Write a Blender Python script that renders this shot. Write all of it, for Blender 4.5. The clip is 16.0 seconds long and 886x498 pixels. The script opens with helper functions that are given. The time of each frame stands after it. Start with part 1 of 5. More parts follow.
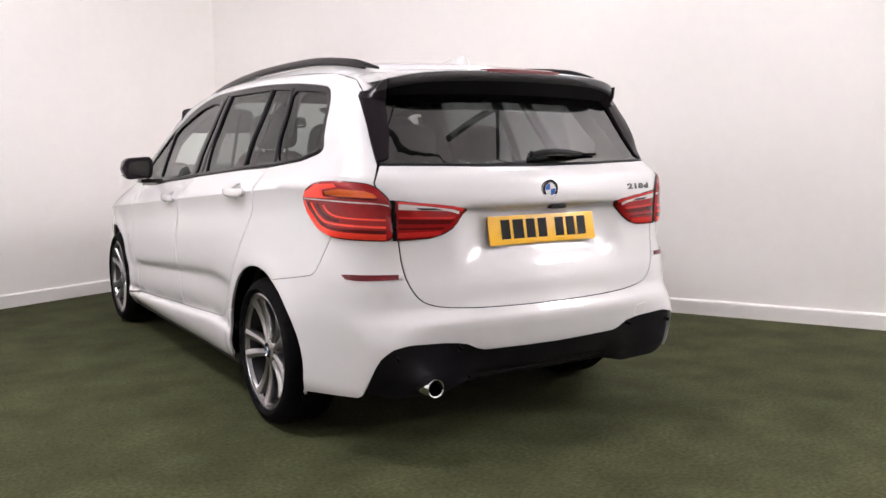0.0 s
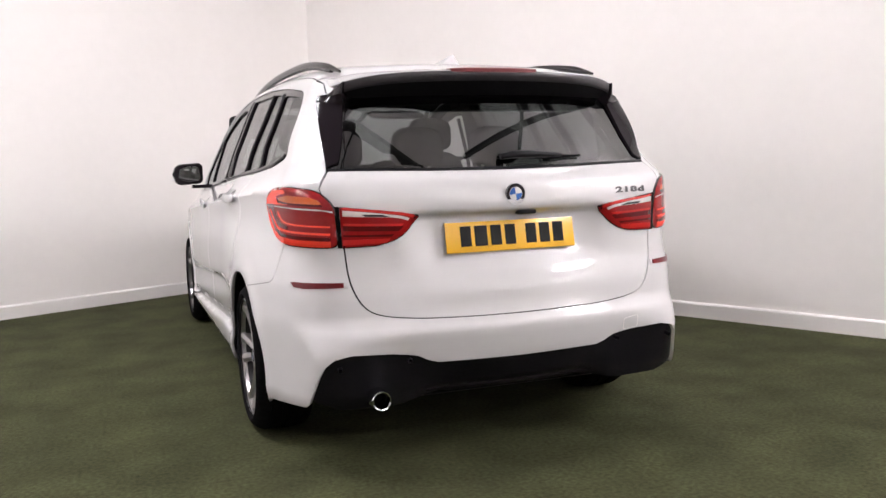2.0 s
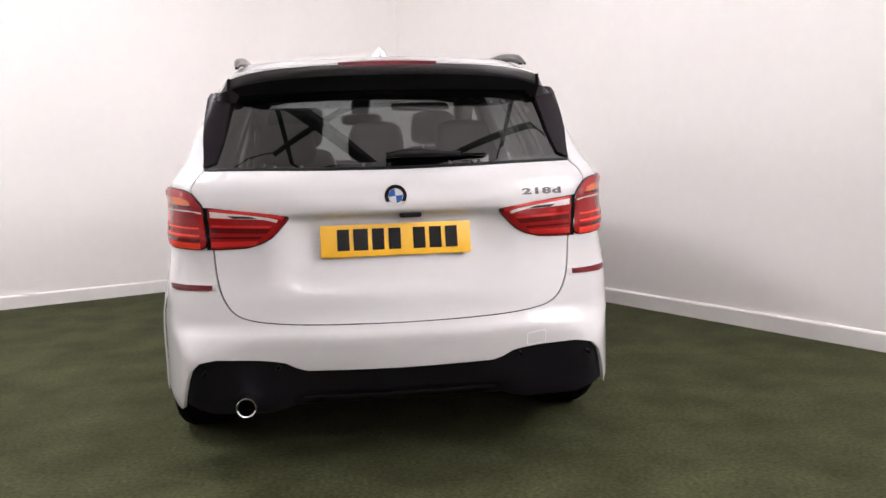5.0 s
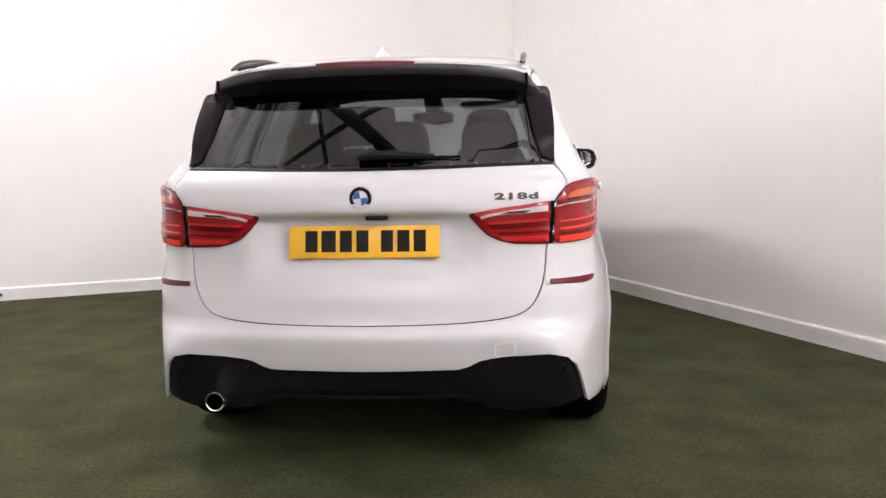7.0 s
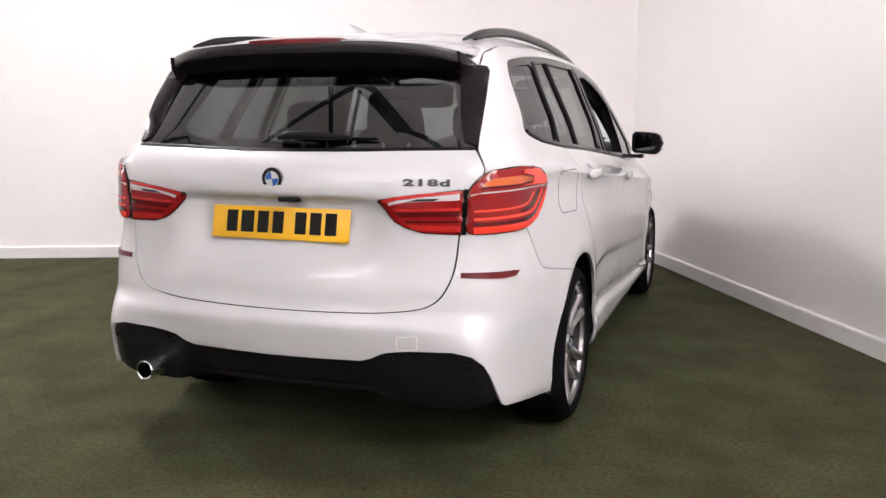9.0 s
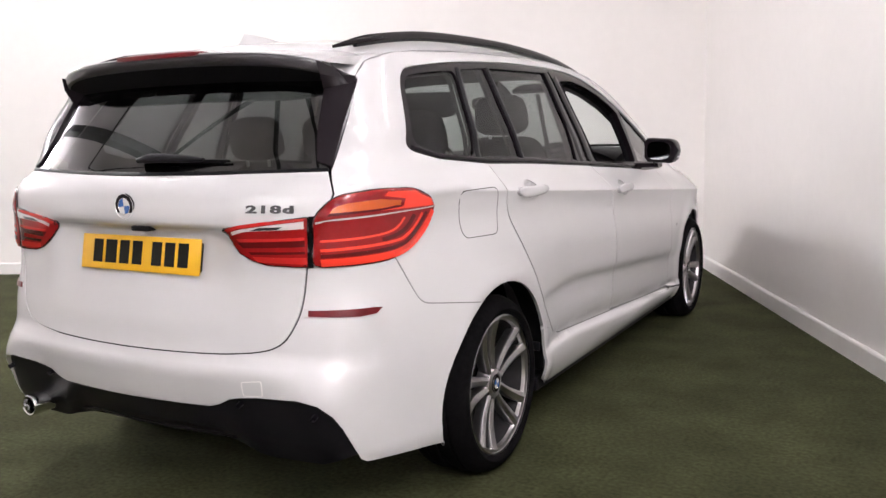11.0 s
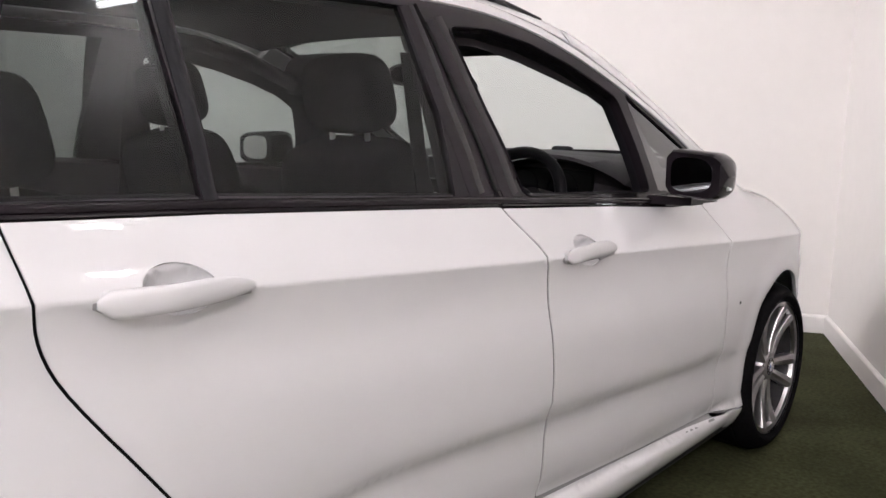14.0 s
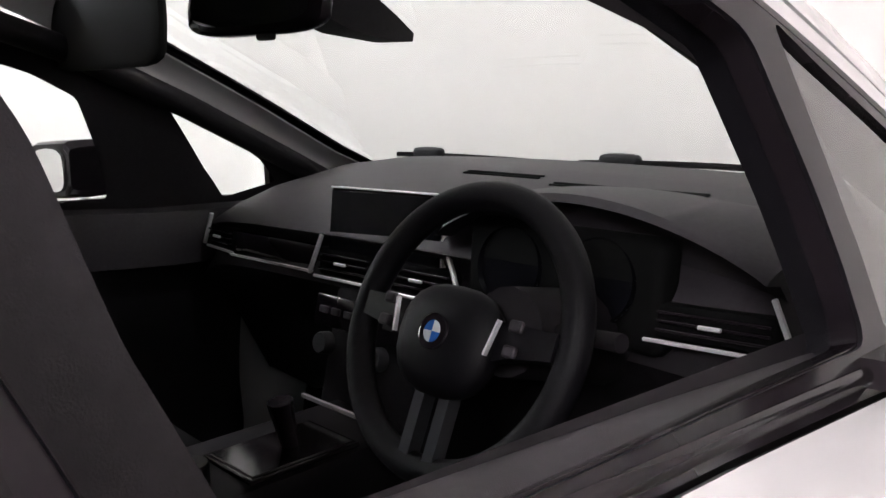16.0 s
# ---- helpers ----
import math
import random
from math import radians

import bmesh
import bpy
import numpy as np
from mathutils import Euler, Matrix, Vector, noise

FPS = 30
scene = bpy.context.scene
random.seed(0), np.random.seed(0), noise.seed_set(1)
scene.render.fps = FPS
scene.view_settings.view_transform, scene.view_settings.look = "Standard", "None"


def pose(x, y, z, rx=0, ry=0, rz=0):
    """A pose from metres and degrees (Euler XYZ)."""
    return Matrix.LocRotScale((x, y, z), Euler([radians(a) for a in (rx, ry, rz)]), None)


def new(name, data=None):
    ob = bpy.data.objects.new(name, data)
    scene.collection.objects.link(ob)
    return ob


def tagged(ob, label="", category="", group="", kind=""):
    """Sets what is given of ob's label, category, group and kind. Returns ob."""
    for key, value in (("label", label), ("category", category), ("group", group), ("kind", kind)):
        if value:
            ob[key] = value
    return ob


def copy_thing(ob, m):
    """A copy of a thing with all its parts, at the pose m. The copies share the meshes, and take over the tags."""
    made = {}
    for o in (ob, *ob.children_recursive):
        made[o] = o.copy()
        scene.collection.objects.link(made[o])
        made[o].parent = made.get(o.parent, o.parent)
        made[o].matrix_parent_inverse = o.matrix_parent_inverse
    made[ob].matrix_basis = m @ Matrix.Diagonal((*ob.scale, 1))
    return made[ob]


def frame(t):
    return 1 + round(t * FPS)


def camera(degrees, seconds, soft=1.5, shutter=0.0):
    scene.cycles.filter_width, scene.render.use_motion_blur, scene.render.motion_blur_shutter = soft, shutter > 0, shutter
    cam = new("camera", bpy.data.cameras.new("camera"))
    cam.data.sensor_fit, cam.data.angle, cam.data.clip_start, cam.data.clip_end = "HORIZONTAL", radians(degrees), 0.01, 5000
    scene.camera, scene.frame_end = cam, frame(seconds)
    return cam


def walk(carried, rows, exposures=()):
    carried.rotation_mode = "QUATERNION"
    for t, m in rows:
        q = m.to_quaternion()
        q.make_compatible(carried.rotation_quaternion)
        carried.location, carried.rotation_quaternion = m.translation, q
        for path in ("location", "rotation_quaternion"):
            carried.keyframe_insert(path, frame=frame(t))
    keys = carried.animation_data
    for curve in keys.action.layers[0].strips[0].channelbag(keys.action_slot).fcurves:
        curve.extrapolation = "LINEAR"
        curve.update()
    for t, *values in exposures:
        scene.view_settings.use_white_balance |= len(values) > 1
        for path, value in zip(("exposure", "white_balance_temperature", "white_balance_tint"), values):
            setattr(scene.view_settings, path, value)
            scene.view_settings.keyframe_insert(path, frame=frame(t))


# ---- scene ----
EXPOSURES = [(0.0, 0.0), (8.7, 0.0), (11.0, -0.03), (12.5, -0.06), (14.0, 0.0), (15.0, 0.03), (15.5, 0.2), (16.0, 0.36)]
cam = camera(54.0, 16.0)
walk(cam, [
    (0.0, pose(-2.127, -2.514, 1.131, 83.75, 0.62, -32.10)),
    (0.5, pose(-1.941, -2.619, 1.140, 84.14, 0.20, -28.29)),
    (1.0, pose(-1.768, -2.699, 1.140, 84.18, -0.90, -24.96)),
    (1.5, pose(-1.571, -2.697, 1.122, 83.89, -0.10, -23.47)),
    (2.0, pose(-1.367, -2.750, 1.131, 83.95, 1.51, -20.89)),
    (2.5, pose(-1.170, -2.836, 1.129, 83.39, 0.85, -18.34)),
    (3.0, pose(-0.959, -2.834, 1.122, 83.27, 0.85, -15.65)),
    (3.5, pose(-0.748, -2.813, 1.119, 82.67, 1.57, -13.81)),
    (4.0, pose(-0.567, -2.871, 1.141, 83.41, 1.31, -10.61)),
    (4.5, pose(-0.393, -2.882, 1.153, 83.02, 1.67, -9.35)),
    (5.0, pose(-0.225, -2.839, 1.149, 83.34, 1.67, -7.58)),
    (5.2, pose(-0.163, -2.837, 1.136, 83.89, 2.39, -7.28)),
    (7.3, pose(0.687, -2.735, 1.169, 82.85, 0.96, 7.51)),
    (7.5, pose(0.798, -2.695, 1.177, 82.44, 0.95, 9.19)),
    (8.0, pose(1.031, -2.549, 1.165, 83.02, 0.75, 13.08)),
    (8.5, pose(1.263, -2.441, 1.181, 82.91, 2.12, 15.80)),
    (8.7, pose(1.347, -2.439, 1.174, 82.33, 1.10, 17.06)),
    (10.8, pose(2.108, -1.845, 1.203, 82.18, 0.78, 28.66)),
    (11.0, pose(2.145, -1.735, 1.200, 82.19, 1.35, 29.12)),
    (11.5, pose(2.208, -1.446, 1.191, 81.70, 1.73, 29.35)),
    (12.0, pose(2.206, -1.058, 1.188, 81.92, 2.19, 33.07)),
    (12.5, pose(2.142, -0.660, 1.208, 81.49, 1.36, 35.59)),
    (13.0, pose(2.072, -0.280, 1.230, 80.62, 1.63, 35.01)),
    (13.5, pose(2.008, 0.134, 1.224, 81.61, 0.12, 37.56)),
    (14.0, pose(1.891, 0.543, 1.225, 80.95, -1.03, 39.76)),
    (14.5, pose(1.694, 0.961, 1.207, 80.82, 1.41, 40.60)),
    (15.0, pose(1.470, 1.372, 1.219, 80.62, 1.45, 44.03)),
    (15.5, pose(1.235, 1.726, 1.221, 79.91, 0.62, 43.03)),
    (16.0, pose(1.042, 2.053, 1.226, 79.61, 0.91, 45.91)),
], EXPOSURES)

# ---- light: unseen ceiling fittings added to the hall, no daylight on the car ----
world = bpy.data.worlds.new("hall")
world.use_nodes = True
world.node_tree.nodes["Background"].inputs["Color"].default_value = (0.9, 0.92, 1.0, 1)
world.node_tree.nodes["Background"].inputs["Strength"].default_value = 0.02
scene.world = world
TUBE_LIGHT = 57.0


# ---- materials ----
def material(name, color, rough=0.5, metal=0.0, coat=0.0, grain=0.0, grain_scale=40.0, bump=0.0, bump_scale=200.0,
             stain=0.0, stain_scale=1.5, spec=0.5, emit=None, emit_strength=0.0, coat_rough=0.03):
    m = bpy.data.materials.new(name)
    m.use_nodes = True
    nt = m.node_tree
    b = nt.nodes["Principled BSDF"]
    b.inputs["Base Color"].default_value = (*color, 1)
    b.inputs["Roughness"].default_value = rough
    b.inputs["Metallic"].default_value = metal
    b.inputs["Coat Weight"].default_value = coat
    b.inputs["Coat Roughness"].default_value = coat_rough
    b.inputs["Specular IOR Level"].default_value = spec
    if emit:
        b.inputs["Emission Color"].default_value = (*emit, 1)
        b.inputs["Emission Strength"].default_value = emit_strength
    if grain or stain or bump:
        tc = nt.nodes.new("ShaderNodeTexCoord")
    if grain or stain:
        mix = None
        last = None
        for amount, size in ((grain, grain_scale), (stain, stain_scale)):
            if not amount:
                continue
            n = nt.nodes.new("ShaderNodeTexNoise")
            n.inputs["Scale"].default_value = size
            n.inputs["Detail"].default_value = 5
            nt.links.new(tc.outputs["Object"], n.inputs["Vector"])
            r = nt.nodes.new("ShaderNodeMapRange")
            r.inputs["From Min"].default_value, r.inputs["From Max"].default_value = 0.3, 0.7
            r.inputs["To Min"].default_value, r.inputs["To Max"].default_value = 1 - amount, 1 + amount
            nt.links.new(n.outputs["Fac"], r.inputs["Value"])
            if last is None:
                last = r.outputs["Result"]
            else:
                k = nt.nodes.new("ShaderNodeMath")
                k.operation = "MULTIPLY"
                nt.links.new(last, k.inputs[0])
                nt.links.new(r.outputs["Result"], k.inputs[1])
                last = k.outputs[0]
        mix = nt.nodes.new("ShaderNodeVectorMath")
        mix.operation = "SCALE"
        mix.inputs[0].default_value = color
        nt.links.new(last, mix.inputs["Scale"])
        nt.links.new(mix.outputs[0], b.inputs["Base Color"])
    if bump:
        n = nt.nodes.new("ShaderNodeTexNoise")
        n.inputs["Scale"].default_value = bump_scale
        n.inputs["Detail"].default_value = 4
        nt.links.new(tc.outputs["Object"], n.inputs["Vector"])
        k = nt.nodes.new("ShaderNodeBump")
        k.inputs["Strength"].default_value = bump
        k.inputs["Distance"].default_value = 0.004
        nt.links.new(n.outputs["Fac"], k.inputs["Height"])
        nt.links.new(k.outputs["Normal"], b.inputs["Normal"])
    return m


def glass(name, tint, f0=0.05, power=4.0):
    m = bpy.data.materials.new(name)
    m.use_nodes = True
    nt = m.node_tree
    nt.nodes.remove(nt.nodes["Principled BSDF"])
    out = nt.nodes["Material Output"]
    a = nt.nodes.new("ShaderNodeBsdfTransparent")
    a.inputs["Color"].default_value = (*tint, 1)
    g = nt.nodes.new("ShaderNodeBsdfGlossy")
    g.inputs["Roughness"].default_value = 0.0
    w = nt.nodes.new("ShaderNodeLayerWeight")
    w.inputs["Blend"].default_value = 0.5
    p = nt.nodes.new("ShaderNodeMath")
    p.operation = "POWER"
    p.inputs[1].default_value = power
    nt.links.new(w.outputs["Facing"], p.inputs[0])
    f = nt.nodes.new("ShaderNodeMapRange")
    f.inputs["To Min"].default_value, f.inputs["To Max"].default_value = f0, 0.9
    nt.links.new(p.outputs[0], f.inputs["Value"])
    x = nt.nodes.new("ShaderNodeMixShader")
    nt.links.new(f.outputs[0], x.inputs[0])
    nt.links.new(a.outputs[0], x.inputs[1])
    nt.links.new(g.outputs[0], x.inputs[2])
    nt.links.new(x.outputs[0], out.inputs["Surface"])
    return m


WALL = material("wall_paint", (0.83, 0.795, 0.772), 0.75, grain=0.01, grain_scale=14, stain=0.02, stain_scale=0.9)
SKIRT = material("skirting_paint", (0.79, 0.76, 0.742), 0.45, stain=0.04, stain_scale=3)
TURF = material("artificial_turf", (0.0415, 0.043, 0.0198), 0.95, grain=0.35, grain_scale=60, stain=0.30, stain_scale=3.2, bump=0.4, bump_scale=320, spec=0.1)
CEIL = material("hall_ceiling", (0.74, 0.70, 0.71), 0.9, stain=0.15, stain_scale=0.7)
BEAM = material("dark_steel", (0.035, 0.033, 0.035), 0.6, grain=0.2)
TUBE = material("lit_tube", (0.9, 0.9, 0.9), 0.4, emit=(0.962, 0.948, 0.985), emit_strength=TUBE_LIGHT)
FITTING = material("white_enamel", (0.75, 0.75, 0.75), 0.4)
PAINT = material("white_car_paint", (0.58, 0.567, 0.574), 0.5, coat=1.0, stain=0.012, stain_scale=3, coat_rough=0.045)
BLACK_GLOSS = material("gloss_black_trim", (0.013, 0.010, 0.0122), 0.12, stain=0.1, spec=0.16)
BLACK_LACQUER = material("black_lacquer", (0.016, 0.0135, 0.015), 0.22, coat=1.0, coat_rough=0.06)
BLACK_PLASTIC = material("black_plastic", (0.0068, 0.006, 0.0078), 0.42, grain=0.15, grain_scale=90, bump=0.15, bump_scale=500, spec=0.16)
SPOILER_LIP = material("satin_black_lip", (0.026, 0.023, 0.026), 0.30, grain=0.1, grain_scale=80, spec=0.5)
# darker than the lip: the spoiler's own shade is in this colour
SPOILER_UNDER = material("spoiler_shade_black", (0.006, 0.005, 0.006), 0.7, grain=0.15, grain_scale=90, spec=0.1)
RUBBER = material("tyre_rubber", (0.0055, 0.005, 0.0055), 0.85, grain=0.25, grain_scale=60, stain=0.2, stain_scale=8, bump=0.1, spec=0.03)
SEAM = material("grey_seal", (0.22, 0.215, 0.215), 0.8, spec=0.1)
GASKET = material("handle_gasket_grey", (0.30, 0.285, 0.29), 0.6)
# near-black that puts the shade of gaps and recesses into the colour
SHADOW_GAP = material("shade_black", (0.005, 0.005, 0.005), 0.9, grain=0.1, spec=0.03)
CHROME = material("chrome", (0.72, 0.72, 0.74), 0.08, metal=1.0)
ALLOY = material("machined_alloy", (0.41, 0.395, 0.40), 0.30, metal=1.0, grain=0.08, grain_scale=60)
ALLOY_DARK = material("grey_alloy", (0.022, 0.02, 0.022), 0.5, metal=0.4, grain=0.2)
DISC = material("brake_iron", (0.03, 0.028, 0.028), 0.5, metal=0.6, grain=0.2, grain_scale=90)
RED_LENS = material("red_lens", (0.22, 0.007, 0.008), 0.15, coat=0.2, spec=0.3)
RED_BRIGHT = material("bright_red_lens", (0.84, 0.050, 0.028), 0.2, coat=0.2, spec=0.3)
RED_MID = material("mid_red_lens", (0.42, 0.018, 0.016), 0.2, coat=0.2, spec=0.3)
RED_DARK = material("dark_red_lens", (0.085, 0.004, 0.005), 0.15, coat=0.2, spec=0.3)
AMBER = material("amber_lens", (0.55, 0.085, 0.010), 0.12, coat=1.0)
LAMP_WHITE = material("clear_lamp", (0.50, 0.43, 0.42), 0.10, coat=1.0)
LAMP_RIM = material("smoked_lamp_rim", (0.03, 0.003, 0.004), 0.2)
REFLECTOR = material("red_reflector", (0.11, 0.005, 0.008), 0.3, grain=0.2, grain_scale=200, spec=0.3)
PLATE = material("yellow_plate", (0.78, 0.42, 0.012), 0.35, coat=0.3, stain=0.04, stain_scale=8)
PLATE_INK = material("plate_black", (0.010, 0.009, 0.008), 0.45, spec=0.15)
BADGE_BLUE = material("badge_blue", (0.02, 0.10, 0.36), 0.2, coat=1.0)
BADGE_WHITE = material("badge_silver", (0.72, 0.73, 0.75), 0.2, metal=0.3)
GLASS_CLEAR = glass("clear_glass", (0.84, 0.90, 0.885), 0.04)
GLASS_PRIVACY = glass("privacy_glass", (0.30, 0.325, 0.315), 0.03, 5.0)
GLASS_TAIL = glass("tinted_tail_glass", (0.24, 0.25, 0.255), 0.18)
MIRROR = material("mirror_glass", (0.85, 0.86, 0.87), 0.01, metal=1.0)
TRIM = material("black_soft_trim", (0.0115, 0.0095, 0.0112), 0.65, grain=0.15, grain_scale=120, bump=0.15, bump_scale=700, spec=0.18)
TRIM_GREY = material("charcoal_dash", (0.027, 0.023, 0.0268), 0.6, grain=0.15, grain_scale=150, bump=0.2, bump_scale=900, spec=0.3)
CLOTH = material("black_seat_cloth", (0.0045, 0.0038, 0.0043), 0.9, grain=0.15, grain_scale=120, spec=0.1)
HEADLINER = material("dark_headliner", (0.009, 0.008, 0.0085), 0.95, grain=0.1, grain_scale=200)
CARPET = material("black_carpet", (0.012, 0.011, 0.011), 1.0, grain=0.3, grain_scale=200, bump=0.5, bump_scale=500)
SCREEN = material("dark_screen", (0.003, 0.003, 0.004), 0.25, spec=0.04)
SILVER = material("satin_silver", (0.90, 0.89, 0.90), 0.33, metal=0.4)
LEATHER = material("black_leather", (0.0042, 0.0036, 0.0048), 0.5, grain=0.2, grain_scale=150, bump=0.2, bump_scale=800, spec=0.14)
DARK_METAL = material("dark_satin_metal", (0.12, 0.12, 0.13), 0.35, metal=0.8)
LETTER = material("dark_chrome_letter", (0.06, 0.057, 0.06), 0.35, metal=0.5)
GLASS_CORNER = glass("corner_glass", (0.50, 0.52, 0.51), 0.13, 3.0)


# ---- building helpers ----
def mesh_of(name, verts, faces, mat, parent=None, label="", normals=None, smooth=True):
    me = bpy.data.meshes.new(name)
    me.from_pydata([tuple(map(float, v)) for v in verts], [], [tuple(map(int, f)) for f in faces])
    me.materials.append(mat)
    me.validate()
    if smooth:
        me.polygons.foreach_set("use_smooth", [True] * len(me.polygons))
        if normals is not None and len(normals) == len(me.vertices):
            me.normals_split_custom_set_from_vertices([tuple(map(float, v)) for v in normals])
    ob = new(name, me)
    if parent:
        ob.parent = parent
    if label:
        tagged(ob, label)
    return ob


def part(name, bm, mat, parent, label="", smooth=False):
    bmesh.ops.recalc_face_normals(bm, faces=bm.faces)
    me = bpy.data.meshes.new(name)
    bm.to_mesh(me)
    bm.free()
    me.materials.append(mat)
    if smooth:
        me.polygons.foreach_set("use_smooth", [True] * len(me.polygons))
        me.set_sharp_from_angle(angle=radians(38))
    ob = new(name, me)
    if parent:
        ob.parent = parent
    if label:
        tagged(ob, label)
    return ob


def box(size, at=(0, 0, 0), turn=None, bevel=0.0, segs=2, bm=None):
    b = bmesh.new()
    bmesh.ops.create_cube(b, size=1)
    for v in b.verts:
        v.co = Vector((v.co.x * size[0], v.co.y * size[1], v.co.z * size[2]))
    if bevel:
        bmesh.ops.bevel(b, geom=b.edges[:], offset=bevel, segments=segs, profile=0.5, affect="EDGES")
    m = Matrix.Translation(at) @ (turn.to_matrix().to_4x4() if turn else Matrix())
    b.transform(m)
    return merge(b, bm)


def merge(b, bm):
    if bm is None:
        return b
    me = bpy.data.meshes.new("tmp")
    b.to_mesh(me)
    b.free()
    bm.from_mesh(me)
    bpy.data.meshes.remove(me)
    return bm


def lathe(profile, segs=48, bm=None, close=False):
    """Turns (radius, height) points round the x axis; height runs along x."""
    b = bmesh.new() if bm is None else bm
    rings = [[b.verts.new((h, r * math.cos(2 * math.pi * i / segs), r * math.sin(2 * math.pi * i / segs))) for i in range(segs)] for r, h in profile]
    pairs = list(zip(rings, rings[1:])) + ([(rings[-1], rings[0])] if close else [])
    for a, c in pairs:
        for i in range(segs):
            b.faces.new((a[i], a[(i + 1) % segs], c[(i + 1) % segs], c[i]))
    return b


def tube(points, radius, segs=10, bm=None, closed=False, flat=1.0):
    """A round bar along points; radius may be a list."""
    b = bmesh.new() if bm is None else bm
    pts = [Vector(p) for p in points]
    n = len(pts)
    rings = []
    for i, p in enumerate(pts):
        a = pts[(i - 1) % n] if closed or i else pts[i]
        c = pts[(i + 1) % n] if closed or i < n - 1 else pts[i]
        d = (c - a).normalized()
        u = d.cross(Vector((0, 0, 1)))
        u = (u if u.length > 1e-3 else Vector((1, 0, 0))).normalized()
        w = u.cross(d)
        r = float(radius[i] if isinstance(radius, (list, tuple)) else radius)
        rings.append([b.verts.new(p + r * math.cos(2 * math.pi * k / segs) * u + flat * r * math.sin(2 * math.pi * k / segs) * w) for k in range(segs)])
    for i in range(n if closed else n - 1):
        a, c = rings[i], rings[(i + 1) % n]
        for k in range(segs):
            b.faces.new((a[k], a[(k + 1) % segs], c[(k + 1) % segs], c[k]))
    if not closed:
        b.faces.new(rings[0][::-1])
        b.faces.new(rings[-1])
    return b


def loft(rings, bm=None, cap=True):
    b = bmesh.new() if bm is None else bm
    rr = [[b.verts.new(p) for p in ring] for ring in rings]
    for a, c in zip(rr, rr[1:]):
        n = len(a)
        for k in range(n):
            b.faces.new((a[k], a[(k + 1) % n], c[(k + 1) % n], c[k]))
    if cap:
        b.faces.new(rr[0][::-1])
        b.faces.new(rr[-1])
    return b


def thing(name, label, category, group="", at=(0, 0, 0)):
    e = new(name)
    e.location = at
    return tagged(e, label, category, group)


def curve(xs, ys):
    """Smooth curve through the given places, held flat beyond its ends."""
    xs, ys = np.array(xs, float), np.array(ys, float)
    d = np.diff(ys) / np.diff(xs)
    m = np.concatenate([[d[0]], (d[1:] + d[:-1]) / 2, [d[-1]]])
    for i in range(len(d)):
        if d[i] == 0:
            m[i] = m[i + 1] = 0
    for i in range(1, len(d)):
        if d[i] * d[i - 1] <= 0:
            m[i] = 0
        else:
            lim = 3 * min(abs(d[i]), abs(d[i - 1]))
            m[i] = math.copysign(min(abs(m[i]), lim), m[i])

    def f(x):
        x = np.clip(x, xs[0], xs[-1])
        i = np.clip(np.searchsorted(xs, x) - 1, 0, len(xs) - 2)
        h = xs[i + 1] - xs[i]
        t = (x - xs[i]) / h
        return ((2 * t**3 - 3 * t**2 + 1) * ys[i] + (t**3 - 2 * t**2 + t) * h * m[i]
                + (-2 * t**3 + 3 * t**2) * ys[i + 1] + (t**3 - t**2) * h * m[i + 1])
    return f


def ramp(x, a, b):
    t = np.clip((x - a) / (b - a), 0, 1)
    return t * t * (3 - 2 * t)


def smax(a, b, k):
    h = np.maximum(k - np.abs(a - b), 0)
    return np.maximum(a, b) + h * h / (4 * k)


# the white car: x to its right, y from its tail forward, z up
AXLES, WHEEL_Z, TYRE_R, ARCH_R = (0.934, 3.714), 0.322, 0.322, 0.362
CREASE = .927
below_crease = curve([.16, .22, .27, .31, .335, .355, .375, .40, .46, .51, .540, .556, .575, .60, .65, .74, .85, .90, .94],
                     [.80, .862, .885, .888, .882, .862, .861, .868, .872, .871, .872, .876, .885, .8895, .8915, .8895, .877, .8795, .8865])
above_crease = curve([.90, .927, .95, .99, 1.02, 1.06, 1.15, 1.3, 1.42, 1.5, 1.58],
                     [.903, .8848, .868, .833, .808, .785, .757, .698, .648, .604, .52])


def half_width(z):
    """Half the body's width by height, with a sharp shoulder line at CREASE."""
    a, b = below_crease(z), above_crease(z)
    h = np.maximum(.003 - np.abs(a - b), 0)
    return np.where(z < .90, a, np.where(z > .94, b, np.minimum(a, b) - h * h / .012))


tail_in = curve([.2, .27, .31, .36, .42, .48, .512, .527, .545, .575, .61, .66, .72, .79, .86, .915, .932, .945, .97, 1.0, 1.05, 1.08, 1.095, 1.105, 1.14, 1.36, 1.45, 1.56],
                [.24, .17, .125, .095, .068, .054, .048, .0475, .056, .072, .080, .087, .108, .147, .163, .166, .135, .108, .102, .107, .125, .152, .1782, .1862, .2137, .3875, .4586, .545])
tail_out = curve([.2, .27, .31, .36, .42, .48, .512, .527, .545, .575, .61, .66, .72, .79, .86, .915, .97, 1.0, 1.05, 1.08, 1.095, 1.105, 1.14, 1.36, 1.45, 1.56],
                 [.15, .12, .10, .085, .068, .054, .048, .0475, .056, .072, .078, .085, .098, .108, .11, .108, .104, .107, .125, .152, .1782, .1862, .2137, .3875, .4586, .545])
roof_line = curve([.2, .4, .6, .9, 1.2, 1.6, 2.0, 2.3, 2.5, 2.62, 3.0, 3.4, 3.58, 3.7, 4.0, 4.3, 4.46, 4.56],
                  [1.445, 1.480, 1.514, 1.546, 1.564, 1.571, 1.563, 1.541, 1.512, 1.488, 1.325, 1.13, 1.045, 1.012, .965, .89, .81, .70])
